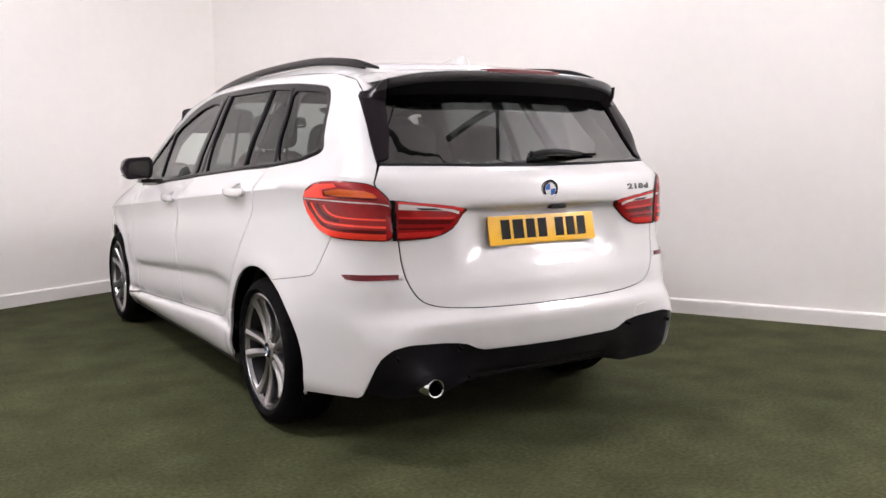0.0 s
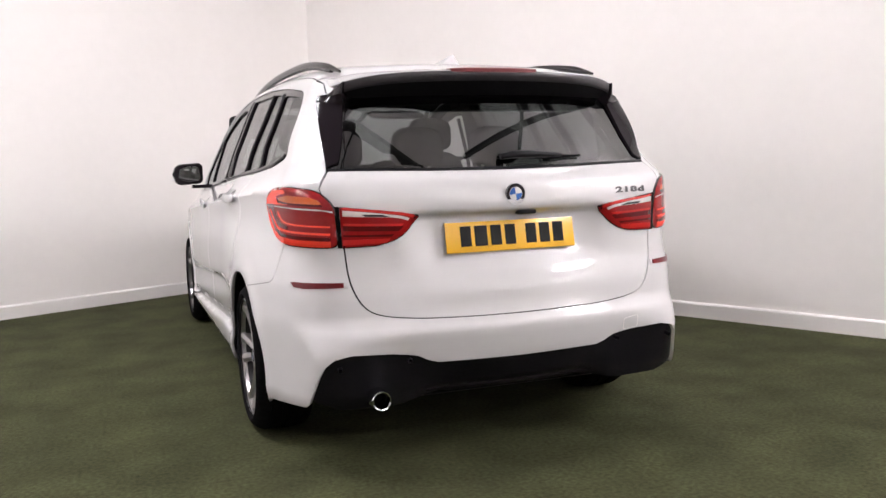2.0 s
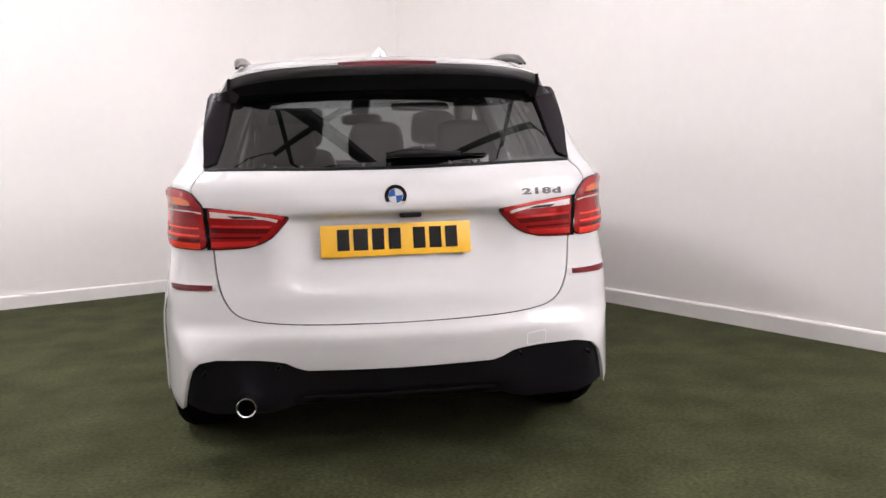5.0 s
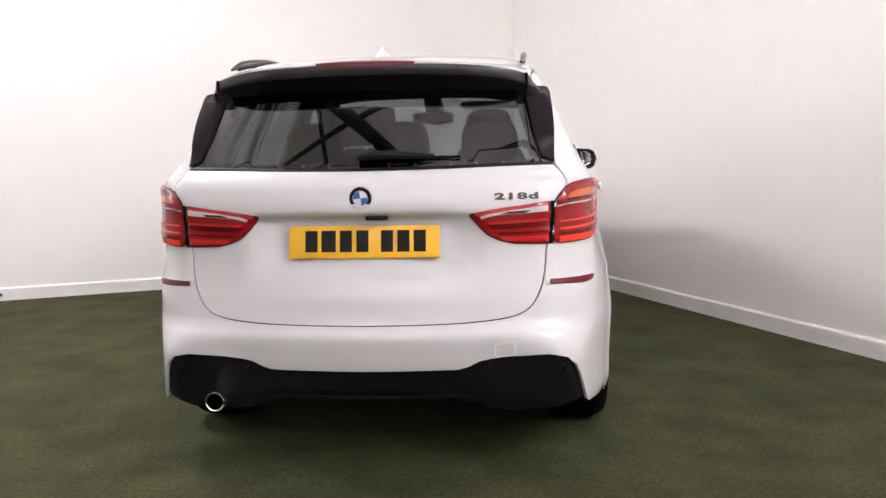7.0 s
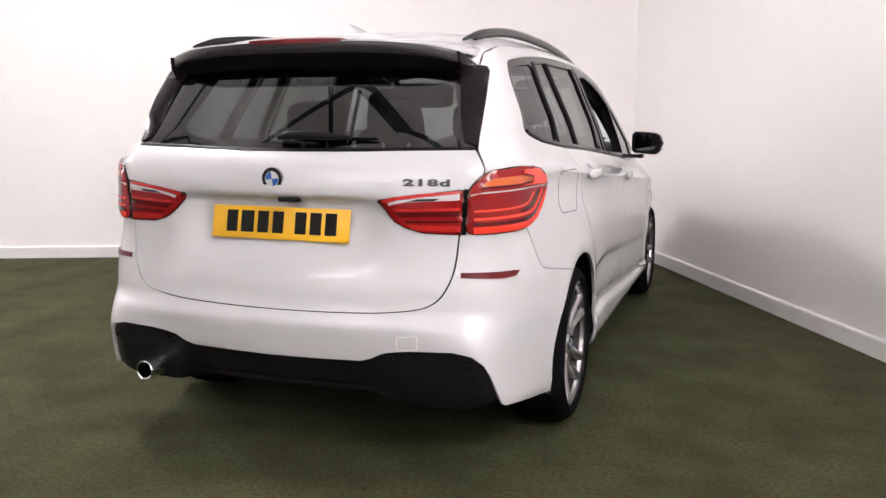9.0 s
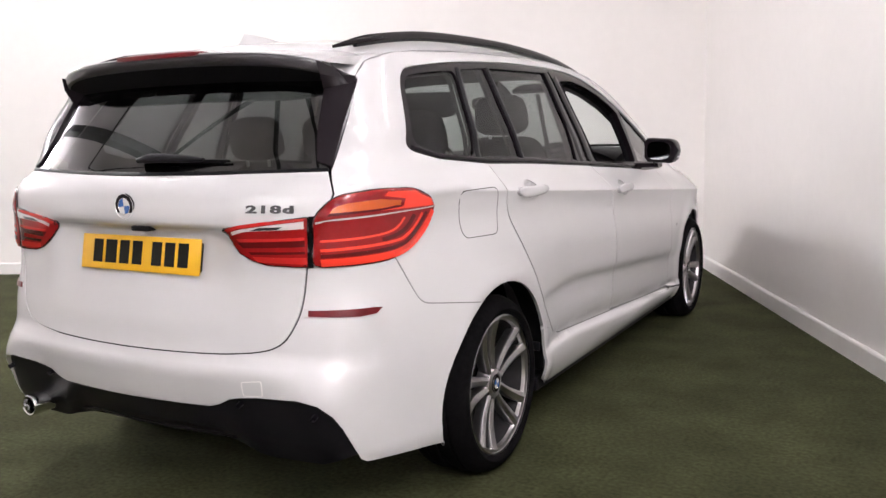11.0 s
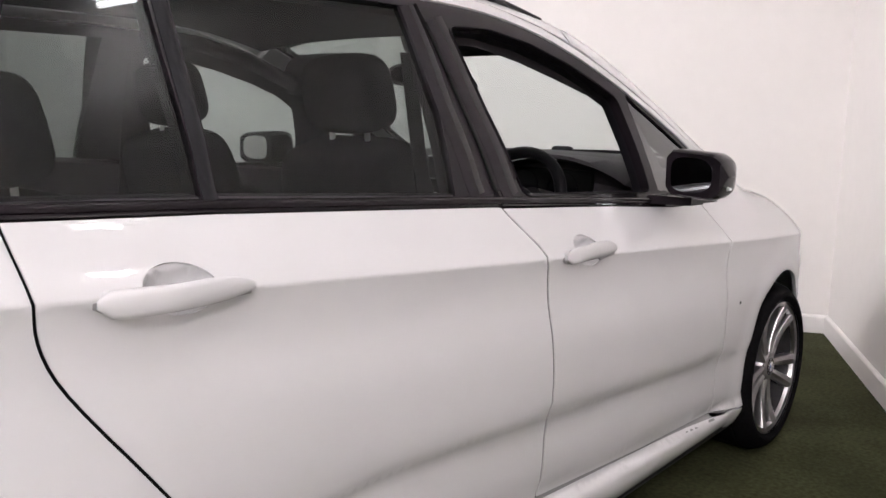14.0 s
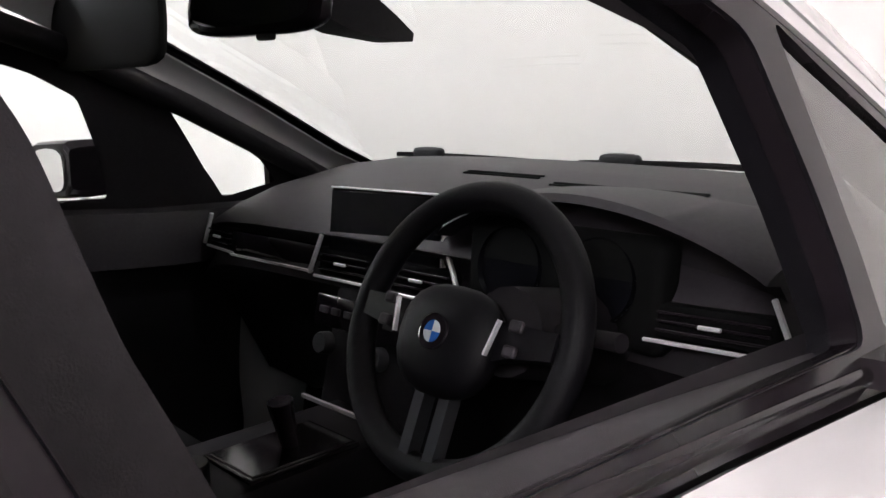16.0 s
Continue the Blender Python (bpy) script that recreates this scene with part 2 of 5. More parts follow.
nose_line = curve([.16, .3, .5, .7, .85, 1.0], [4.46, 4.53, 4.545, 4.51, 4.42, 4.2])


def side_x(y, z):
    w = ramp(z, .5, .86) * (1 - ramp(z, 1.08, 1.42))
    w = np.maximum(w, ramp(z, .22, .34) * ramp(y, 1.2, 1.7) * (1 - ramp(z, 1.08, 1.42)))
    zz = z + .068 * (y - 2) * w
    hollow = 1 - ramp(np.abs(y - 2.35), .75, 1.30)
    flat = (.883 - .014 * ramp(y, 2.3, 2.9)) * ramp(z, .16, .3) + .84 * (1 - ramp(z, .16, .3))
    x = half_width(zz)
    low = 1 - ramp(z, .58, .70)
    x = x + low * (1 - hollow) * (flat - x) * (z > .2)
    tap = np.where(z < 1.0, .079, .079 - .034 * ramp(z, .98, 1.2))
    w = 1 - ramp(z, .52, .88)
    x = x - (1 - w) * tap * np.maximum(1.5 - y, 0)**2 - w * .41 * np.maximum(.76 - y, 0)**2 - .07 * np.maximum(y - 3.2, 0)**2
    for ax in AXLES:
        r = np.hypot(y - ax, z - WHEEL_Z)
        x = x + .010 * np.exp(-((r - ARCH_R - .02) / .05)**2)
    return x


def tail_y(x, z):
    w = ramp(np.abs(x), .27, .44)
    flare = .036 * (1 - ramp(z, .43, .57)) * ramp(np.abs(x), .42, .70)
    return tail_in(z) * (1 - w) + tail_out(z) * w + .205 * x * x - flare


def nose_y(x, z):
    return nose_line(z) - .30 * x * x - .25 * x**4


def roof_z(x, y):
    k = .088 * (1 - ramp(y, 2.2, 2.9)) + .07 * ramp(y, 2.2, 2.9)
    return roof_line(y) - k * x * x


def skin(x, y, z):
    """Below zero inside the body, above zero outside."""
    x = np.abs(x)
    k = .05 + .07 * ramp(z, .44, .56) + .04 * ramp(z, .6, .8)
    v = smax(x - side_x(y, z), tail_y(x, z) - y, k)
    v = smax(v, y - nose_y(x, z), .22)
    return smax(v, z - roof_z(x, y), .09)


def skin_normal(p):
    e = .0015
    n = np.stack([skin(*(p + e * np.eye(3)[i]).T) - skin(*(p - e * np.eye(3)[i]).T) for i in range(3)], -1)
    return n / np.linalg.norm(n, axis=1)[:, None]


FAN_X, FAN_Y0, FAN_Y1, FAN_S = .42, .75, 4.0, .58
S1, S2, S3 = FAN_X + FAN_S, FAN_X + FAN_S + FAN_Y1 - FAN_Y0, FAN_X + 2 * FAN_S + FAN_Y1 - FAN_Y0


def wrap(s, z):
    """Place on the body's flank, tail or nose: s runs along it from the tail's middle, z is the height."""
    s, z = np.asarray(s, float), np.asarray(z, float)
    sg, s = np.where(s < 0, -1., 1.), np.abs(s)
    th = np.clip((s - FAN_X) / FAN_S, 0, 1) * math.pi / 2 + np.clip((s - S2) / FAN_S, 0, 1) * math.pi / 2
    bx = np.where(s < FAN_X, s, np.where(s > S3, FAN_X - (s - S3), FAN_X))
    by = np.where(s < S1, FAN_Y0, np.where(s > S2, FAN_Y1, FAN_Y0 + s - S1))
    dx, dy = np.sin(th), -np.cos(th)
    lo, hi = np.full(s.shape, -.2), np.full(s.shape, 1.2)
    for _ in range(36):
        m = (lo + hi) / 2
        out = skin(bx + m * dx, by + m * dy, z) > 0
        hi, lo = np.where(out, m, hi), np.where(out, lo, m)
    return np.stack([sg * (bx + lo * dx), by + lo * dy, z], -1)


def lid(x, y):
    """Place on the body's top: roof, windscreen or bonnet."""
    x, y = np.asarray(x, float), np.asarray(y, float)
    lo, hi = np.full(x.shape, .3), np.full(x.shape, 1.75)
    for _ in range(36):
        m = (lo + hi) / 2
        out = skin(x, y, m) > 0
        hi, lo = np.where(out, m, hi), np.where(out, lo, m)
    return np.stack([x, y, lo], -1)


def along(x, y):
    """The s of a place seen from above."""
    x, y = abs(x), y
    if y < FAN_Y0:
        return x if x < FAN_X else FAN_X + FAN_S * math.atan2(x - FAN_X, FAN_Y0 - y) / (math.pi / 2)
    if y > FAN_Y1:
        return S2 + FAN_S * math.atan2(y - FAN_Y1, x - FAN_X) / (math.pi / 2) if x > FAN_X else S3 + FAN_X - x
    return S1 + y - FAN_Y0


def flank(y, z):
    """Point of a flank's outline, by its y and height."""
    return (along(float(side_x(np.array(y), np.array(z))), y), z)


def tail(x, z):
    """Point of the tail's outline, by its x and height."""
    return (math.copysign(along(x, float(tail_y(np.array(abs(x)), np.array(z)))), x), z)

# ---- the hall: two white walls meet beyond the car, turf underfoot ----
FRONT_A, FRONT_B, RIGHT_C, RIGHT_D = 5.485, 0.4648, 3.359, 0.5017
cx = (RIGHT_C - RIGHT_D * FRONT_A) / (1 + RIGHT_D * FRONT_B)
CORNER = Vector((cx, FRONT_A + FRONT_B * cx, 0))
ALONG_FRONT = Vector((-1, -FRONT_B, 0)).normalized()
ALONG_RIGHT = Vector((RIGHT_D, -1, 0)).normalized()
ROOM_H, LEN_F, LEN_R = 4.3, 10.5, 11.0
P0, P1, P3 = CORNER, CORNER + ALONG_FRONT * LEN_F, CORNER + ALONG_RIGHT * LEN_R
P2 = P1 + ALONG_RIGHT * LEN_R


def wall(name, a, b, inward, label):
    d = (b - a).normalized()
    t = 0.2
    a2, b2 = a - d * t, b + d * t
    bm = bmesh.new()
    lo = [a2, b2, b2 - inward * t, a2 - inward * t]
    vs = [bm.verts.new(p + Vector((0, 0, z))) for z in (-0.1, ROOM_H) for p in lo]
    for f in ((0, 1, 2, 3), (7, 6, 5, 4), (0, 4, 5, 1), (1, 5, 6, 2), (2, 6, 7, 3), (3, 7, 4, 0)):
        bm.faces.new([vs[i] for i in f])
    ob = part(name, bm, WALL, None)
    return tagged(ob, label, "wall", kind="structure")


def skirting(name, a, b, inward, label):
    d = (b - a).normalized()
    L = (b - a).length
    prof = [(0, 0), (0.019, 0), (0.019, 0.092), (0.014, 0.100), (0.006, 0.104), (0, 0.104)]
    bm = bmesh.new()
    rings = [[bm.verts.new(a + d * s + inward * (u + 0.002) + Vector((0, 0, z))) for u, z in prof] for s in (0.0, L)]
    for k in range(len(prof)):
        bm.faces.new((rings[0][k], rings[0][(k + 1) % len(prof)], rings[1][(k + 1) % len(prof)], rings[1][k]))
    bm.faces.new(rings[0])
    bm.faces.new(rings[1][::-1])
    ob = part(name, bm, SKIRT, None)
    return tagged(ob, label, "skirting", kind="structure")


in_f = Vector((FRONT_B, -1, 0)).normalized()
in_r = Vector((-1, -RIGHT_D, 0)).normalized()
wall("wall_front", P0, P1, in_f, "plain warm-white painted wall beyond the car's nose")
wall("wall_right", P0, P3, in_r, "plain warm-white painted wall beside the car")
wall("wall_left", P1, P2, ALONG_FRONT * -1, "plain white wall closing the hall")
wall("wall_back", P3, P2, ALONG_RIGHT * -1, "plain white wall closing the hall behind")
skirting("baseboard_front", P0, P1, in_f, "white painted skirting board along the turf")
skirting("baseboard_right", P0, P3, in_r, "white painted skirting board along the turf")

bm = bmesh.new()
vs = [bm.verts.new(p + Vector((0, 0, 0))) for p in (P0, P1, P2, P3)]
bm.faces.new(vs)
bmesh.ops.subdivide_edges(bm, edges=bm.edges[:], cuts=6, use_grid_fill=True)
floor = part("floor", bm, TURF, None)
tagged(floor, "dark green artificial turf covering the floor", "floor", kind="structure")
bm = bmesh.new()
vs = [bm.verts.new(p + Vector((0, 0, ROOM_H + z))) for z in (0, 0.15) for p in (P0, P1, P2, P3)]
for f in ((0, 1, 2, 3), (7, 6, 5, 4), (0, 4, 5, 1), (1, 5, 6, 2), (2, 6, 7, 3), (3, 7, 4, 0)):
    bm.faces.new([vs[i] for i in f])
tagged(part("ceiling", bm, CEIL, None), "plain grey hall ceiling", "ceiling", kind="structure")


def ceiling_light(at, turn, long=1.5, r=.0625, apart=0.30):
    """A hanging batten with two bare fluorescent tubes; long is their length, r their radius."""
    e = thing("ceiling_light", "white twin-tube fluorescent batten, out of view, hanging lit from the ceiling", "ceiling light", "ceiling lights")
    e.matrix_world = pose(*at, 0, 0, turn)
    part("housing", box((long + 0.12, 0.09, 0.05), (0, 0, r + .05), bevel=0.01), FITTING, e, smooth=True)
    for k in (-0.5, 0.5):
        part("fluorescent_tube", tube([(-long / 2, k * apart, 0), (long / 2, k * apart, 0)], r, 14), TUBE, e, "glowing white tube", smooth=True)
        for sx in (-1, 1):
            part("tube_holder", box((.03, .03, .05 + r), (sx * (long / 2 + .02), k * apart, (.05 + r) / 2 - .01), bevel=.006), FITTING, e, smooth=True)
    for sx in (-1, 1):
        part("end_bar", box((.03, apart + .03, .03), (sx * (long / 2 + .02), 0, r + .045), bevel=.006), FITTING, e, smooth=True)
        part("hanger", tube([(sx * 0.4 * long, 0, r + .07), (sx * 0.4 * long, 0, ROOM_H - at[2])], 0.004, 6), BEAM, e)
    return e


# added battens, placed and sized to light walls, turf and car evenly
for lx, ly, turn, r in ((4.2, -3.5, 25, .058), (3.65, -2.45, 25, .066), (-8.05, 0.85, 115, .070), (-2.6, 1.25, 115, .095),
                        (-1.0, -5.7, 115, .018), (-2.0, -6.1, 25, .018), (0.55, -5.1, 25, .014)):
    ceiling_light((lx, ly, 3.7), turn, 1.5, r)
# two small ones for the highlights on paint and side glass
ceiling_light((1.75, 0.7, 3.7), 25, .7, .03, .34)
ceiling_light((1.90, 2.50, 3.3), 115, .22, .022, .07)
# steel roof members that the tail glass mirrors
for a, b, r in (((-2.6, 0.25, 4.0), (0.75, -1.75, 4.0), 0.045), ((-7.6, 0.62, 4.0), (-3.0, -1.5, 4.0), 0.05), ((0.6, -0.62, 4.05), (-3.05, -1.42, 4.05), 0.02), ((-1.32, -0.3, 4.22), (-1.05, -2.4, 4.22), 0.026),
                ((-3.2, -0.25, 4.2), (-6.5, -0.95, 4.2), 0.022), ((2.15, 0.3, 4.2), (1.7, -2.2, 4.2), 0.022), ((3.0, -0.45, 4.22), (0.9, -1.35, 4.22), 0.022)):
    bm = box((r * 2, (Vector(b) - Vector(a)).length, r * 2.4), bevel=0.008, segs=1)
    ob = part("roof_beam", bm, BEAM, None)
    ob.matrix_world = Matrix.Translation((Vector(a) + Vector(b)) / 2) @ (Vector(b) - Vector(a)).to_track_quat("Y", "Z").to_matrix().to_4x4()
    tagged(ob, "dark steel roof beam under the hall ceiling", "beam", "roof beams")


# ---- panels cut out of the body's skin ----
from mathutils.geometry import delaunay_2d_cdt


def inside(pts, loops):
    """Even-odd test of many points against closed outlines."""
    hit = np.zeros(len(pts), bool)
    x, y = pts[:, 0], pts[:, 1]
    for lp in loops:
        a, b = np.array(lp), np.roll(np.array(lp), -1, 0)
        for (x0, y0), (x1, y1) in zip(a, b):
            if y0 == y1:
                continue
            c = ((y0 > y) != (y1 > y)) & (x < (x1 - x0) * (y - y0) / (y1 - y0) + x0)
            hit ^= c
    return hit


def fine(loop, h):
    out = []
    for a, b in zip(loop, loop[1:] + loop[:1]):
        n = max(1, int(math.hypot(b[0] - a[0], b[1] - a[1]) / h))
        out += [(a[0] + (b[0] - a[0]) * i / n, a[1] + (b[1] - a[1]) * i / n) for i in range(n)]
    return out


def area(loop):
    return sum(a[0] * b[1] - b[0] * a[1] for a, b in zip(loop, loop[1:] + loop[:1])) / 2


def inset(loop, d):
    """Shrinks a closed outline by d (grows it for d < 0)."""
    if area(loop) < 0:
        loop = loop[::-1]
    out, n = [], len(loop)
    for i in range(n):
        p, q, r = (Vector(loop[(i + k) % n]) for k in (-1, 0, 1))
        e, f = (q - p), (r - q)
        if e.length < 1e-6 or f.length < 1e-6:
            continue
        n1, n2 = Vector((-e.y, e.x)).normalized(), Vector((-f.y, f.x)).normalized()
        m = n1 + n2
        k = m.length_squared
        m = m * (2 / k) if k > 0.3 else n1
        if m.length > 2.5:
            m = m.normalized() * 2.5
        out.append((q.x + m.x * d, q.y + m.y * d))
    return out


def soften(loop, r=0.03, n=4, only=None):
    """Rounds the corners of an outline."""
    out, c = [], len(loop)
    for i in range(c):
        p, q, s = (Vector(loop[(i + k) % c]) for k in (-1, 0, 1))
        rad = min(r, (p - q).length * 0.48, (s - q).length * 0.48)
        if only is not None and i not in only:
            out.append((q.x, q.y))
            continue
        a, b = q + (p - q).normalized() * rad, q + (s - q).normalized() * rad
        for k in range(n + 1):
            t = k / n
            v = a * (1 - t)**2 + q * 2 * t * (1 - t) + b * t * t
            out.append((v.x, v.y))
    return out


def skin_part(name, loops, mat, parent, label="", side=1, how=None, gap=0.0018, h=0.03, edge=0.012, up=0.0, stand=None, lines=()):
    """A panel of the skin: loops[0] is its outline in (s, z) or (x, y), the others are holes. up lifts it off the skin;
    stand(u, v) lifts it place by place; lines are further points for its mesh; edge is the depth of the turned-in rim."""
    how = how or wrap
    loops = [fine(inset(list(lp), gap if i == 0 else -gap), h) for i, lp in enumerate(loops)]
    arr = np.array(loops[0])
    lo, hi = arr.min(0), arr.max(0)
    gx, gy = np.meshgrid(np.arange(lo[0] + h / 2, hi[0], h), np.arange(lo[1] + h / 2, hi[1], h))
    gx = gx + (np.arange(gx.shape[0])[:, None] % 2) * h / 2
    grid = np.stack([gx.ravel(), gy.ravel()], -1)
    grid = grid[inside(grid, loops)]
    rim = np.concatenate([np.array(lp) for lp in loops])
    if len(lines):
        extra = np.array(lines)
        extra = extra[inside(extra, loops)]
        extra = extra[[np.min(np.hypot(rim[:, 0] - p[0], rim[:, 1] - p[1])) > .008 for p in extra]]
        if len(grid) and len(extra):
            grid = grid[[np.min(np.hypot(extra[:, 0] - p[0], extra[:, 1] - p[1])) > .010 for p in grid]]
    if len(grid):
        near = np.concatenate([np.min(np.hypot(c[:, None, 0] - rim[None, :, 0], c[:, None, 1] - rim[None, :, 1]), 1) for c in np.array_split(grid, 1 + len(grid) // 400)])
        grid = grid[near > h * 0.45]
    pts = np.concatenate([rim, grid]) if len(grid) else rim
    if len(lines) and len(extra):
        pts = np.concatenate([pts, extra])
    edges, k = [], 0
    for lp in loops:
        edges += [(k + i, k + (i + 1) % len(lp)) for i in range(len(lp))]
        k += len(lp)
    v2, _, f2, _, _, _ = delaunay_2d_cdt([Vector(p) for p in pts], edges, [], 0, 1e-6)
    v2 = np.array([tuple(v) for v in v2])
    tri = np.array([f for f in f2 if len(f) == 3])
    tri = tri[inside(v2[tri].mean(1), loops)]
    used = np.unique(tri)
    remap = -np.ones(len(v2), int)
    remap[used] = np.arange(len(used))
    v2, tri = v2[used], remap[tri]
    pos = how(v2[:, 0], v2[:, 1])
    nor = skin_normal(pos)
    lift = np.full(len(pos), up) if stand is None else stand(v2[:, 0], v2[:, 1])
    top = pos + nor * lift[:, None]
    if stand is not None:
        e = 2e-3
        def q(a, b):
            p = how(a, b)
            return p + skin_normal(p) * stand(a, b)[:, None]
        du, dv = q(v2[:, 0] + e, v2[:, 1]) - q(v2[:, 0] - e, v2[:, 1]), q(v2[:, 0], v2[:, 1] + e) - q(v2[:, 0], v2[:, 1] - e)
        nn = np.cross(du, dv)
        nn /= np.linalg.norm(nn, axis=1)[:, None] + 1e-12
        nn *= np.sign((nn * nor).sum(1))[:, None]
        snor = nn
    else:
        snor = nor
    # faces look outward
    fn = np.cross(top[tri[:, 1]] - top[tri[:, 0]], top[tri[:, 2]] - top[tri[:, 0]])
    flip = (fn * nor[tri[:, 0]]).sum(1) < 0
    tri[flip] = tri[flip][:, ::-1]
    verts, norms, faces = [top], [snor], [tri]
    if edge:
        cnt = {}
        for a, b, c in tri:
            for i, j in ((a, b), (b, c), (c, a)):
                cnt[(i, j)] = cnt.get((i, j), 0) + 1
        rimedges = [(i, j) for (i, j) in cnt if (j, i) not in cnt]
        ids = sorted({i for e in rimedges for i in e})
        at = {v: k for k, v in enumerate(ids)}
        n0 = len(top)
        out = np.zeros((len(ids), 3))
        for i, j in rimedges:
            d = np.cross(top[j] - top[i], nor[i])
            d /= np.linalg.norm(d) + 1e-9
            out[at[i]] += d
            out[at[j]] += d
        out /= np.linalg.norm(out, axis=1)[:, None] + 1e-9
        low = pos[ids] - nor[ids] * edge + (nor[ids] * lift[ids][:, None] if up else 0)
        verts += [top[ids], low]
        norms += [out, out]
        m = len(ids)
        faces.append(np.array([(n0 + at[j], n0 + at[i], n0 + m + at[i]) for i, j in rimedges] + [(n0 + at[j], n0 + m + at[i], n0 + m + at[j]) for i, j in rimedges]))
    verts, norms, faces = np.concatenate(verts), np.concatenate(norms), np.concatenate(faces)
    if side < 0:
        verts, norms = verts * [-1, 1, 1], norms * [-1, 1, 1]
        faces = faces[:, ::-1]
    return mesh_of(name, verts, faces, mat, parent, label, norms)


def ribbon(name, path, width, mat, parent, side=1, up=0.0, label="", how=None, h=0.03, round_up=0.0, edge=0.004):
    """A strip that follows a line on the skin."""
    how = how or wrap
    pts = [Vector(p) for p in path]
    fin = []
    for a, b in zip(pts, pts[1:]):
        n = max(1, int((b - a).length / h))
        fin += [a + (b - a) * i / n for i in range(n)]
    fin.append(pts[-1])
    rows = []
    for i, p in enumerate(fin):
        d = (fin[min(i + 1, len(fin) - 1)] - fin[max(i - 1, 0)]).normalized()
        n = Vector((-d.y, d.x))
        w = width(i / (len(fin) - 1)) if callable(width) else width
        rows.append([(p + n * w * k) for k in (-0.5, -0.25, 0, 0.25, 0.5)])
    arr = np.array([[tuple(q) for q in r] for r in rows])
    flat = arr.reshape(-1, 2)
    pos = how(flat[:, 0], flat[:, 1])
    nor = skin_normal(pos)
    bulge = np.tile(np.array([0, .75, 1, .75, 0]) * round_up + up, len(rows))
    top = pos + nor * bulge[:, None]
    k = len(rows)
    low = pos.reshape(k, 5, 3)[:, [0, 4]] + nor.reshape(k, 5, 3)[:, [0, 4]] * (up - edge)
    verts = np.concatenate([top.reshape(k, 5, 3)[:, :], low], 1).reshape(-1, 3)
    faces = []
    for i in range(k - 1):
        a, b = i * 7, (i + 1) * 7
        order = [5, 0, 1, 2, 3, 4, 6]
        for u, v in zip(order, order[1:]):
            faces.append((a + u, a + v, b + v, b + u))
    verts = verts * [side, 1, 1]
    bm = bmesh.new()
    bv = [bm.verts.new(v) for v in verts]
    for f in faces:
        bm.faces.new([bv[i] for i in f])
    bm.faces.new([bv[i] for i in (5, 0, 1, 2, 3, 4, 6)])
    bm.faces.new([bv[(k - 1) * 7 + i] for i in (5, 0, 1, 2, 3, 4, 6)])
    return part(name, bm, mat, parent, label, smooth=True)


def mirrored(loop):
    """A whole outline across the car from its right half, given from the middle round to the middle."""
    return loop + [(-s, z) for s, z in reversed(loop) if s > 1e-6]


def round_path(path):
    """Cuts the corners of an open line twice."""
    for _ in range(2):
        q = [path[0]]
        for a, b in zip(path, path[1:]):
            q += [(.75 * a[0] + .25 * b[0], .75 * a[1] + .25 * b[1]), (.25 * a[0] + .75 * b[0], .25 * a[1] + .75 * b[1])]
        path = q + [path[-1]]
    return path


car = thing("car", "white people-carrier with black trim, tinted rear glass and open driver's window", "car", at=(0, 0, -.009))
arch = [[(S1 + ax - FAN_Y0 + ARCH_R * math.cos(a), WHEEL_Z + ARCH_R * math.sin(a)) for a in np.linspace(math.radians(-22), math.radians(202), 30)] for ax in AXLES]
arch_r, arch_f = arch
DLO = [(.865, 1.137), (.964, 1.117), (1.22, 1.093), (1.575, 1.077), (2.3, 1.034), (2.8, 1.000), (3.15, .972), (3.50, .962),
       (3.515, 1.04), (3.40, 1.125), (3.2, 1.222), (2.95, 1.330), (2.68, 1.425), (2.48, 1.462), (2.30, 1.470), (1.9, 1.474), (1.6, 1.466), (1.30, 1.449), (1.10, 1.428), (1.00, 1.415), (.935, 1.398), (.890, 1.365), (.862, 1.315), (.838, 1.260), (.815, 1.205), (.803, 1.178), (.806, 1.158), (.832, 1.145)]
belt, dlo_top = DLO[:8], round_path(DLO[8:])
DLO = belt + dlo_top
door_rear_gap = [(1.259, 1.089), (1.264, 1.0), (1.268, .937), (1.301, .866), (1.412, .718), (1.533, .549), (1.64, .42), (1.672, .398), (1.735, .388)]
door_front_gap = [(2.309, 1.031), (2.352, .965), (2.374, .925), (2.387, .801), (2.401, .655), (2.40, .48), (2.389, .357)]
door_rear_gap, door_front_gap = round_path(door_rear_gap), round_path(door_front_gap)
fender_gap = [(3.36, .966), (3.385, .93), (3.412, .85), (3.404, .79), (3.39, .60), (3.385, .42), (3.375, .300)]
sill_top = [(1.735, .388), (2.389, .350), (2.9, .321), (3.375, .293)]
gate_line = [(.590, 1.10), (.600, 1.04), (.548, .828), (.541, .725), (.525, .66), (.505, .615), (.472, .59), (.40, .577), (.2, .572), (0, .571)]
gate_line = gate_line[:2] + round_path(gate_line[2:])
bumper_seam = round_path([(.715, .845), (.766, .719), (.782, .698), (.804, .688), (1.01, .648)])
flap_line = [(.590, 1.10), (.610, 1.20), (.633, 1.30), (.648, 1.372)]
roof_edge = [(.650, 1.385), (.70, 1.432), (.85, 1.456), (1.1, 1.478), (1.5, 1.497), (1.9, 1.505), (2.3, 1.503), (2.5, 1.488), (2.7, 1.445), (2.95, 1.352), (3.2, 1.243), (3.45, 1.125), (3.62, 1.04)]
hood_edge = [(3.62, 1.04), (3.75, .992), (3.95, .955), (4.2, .915), (4.45, .865), (4.62, .82)]


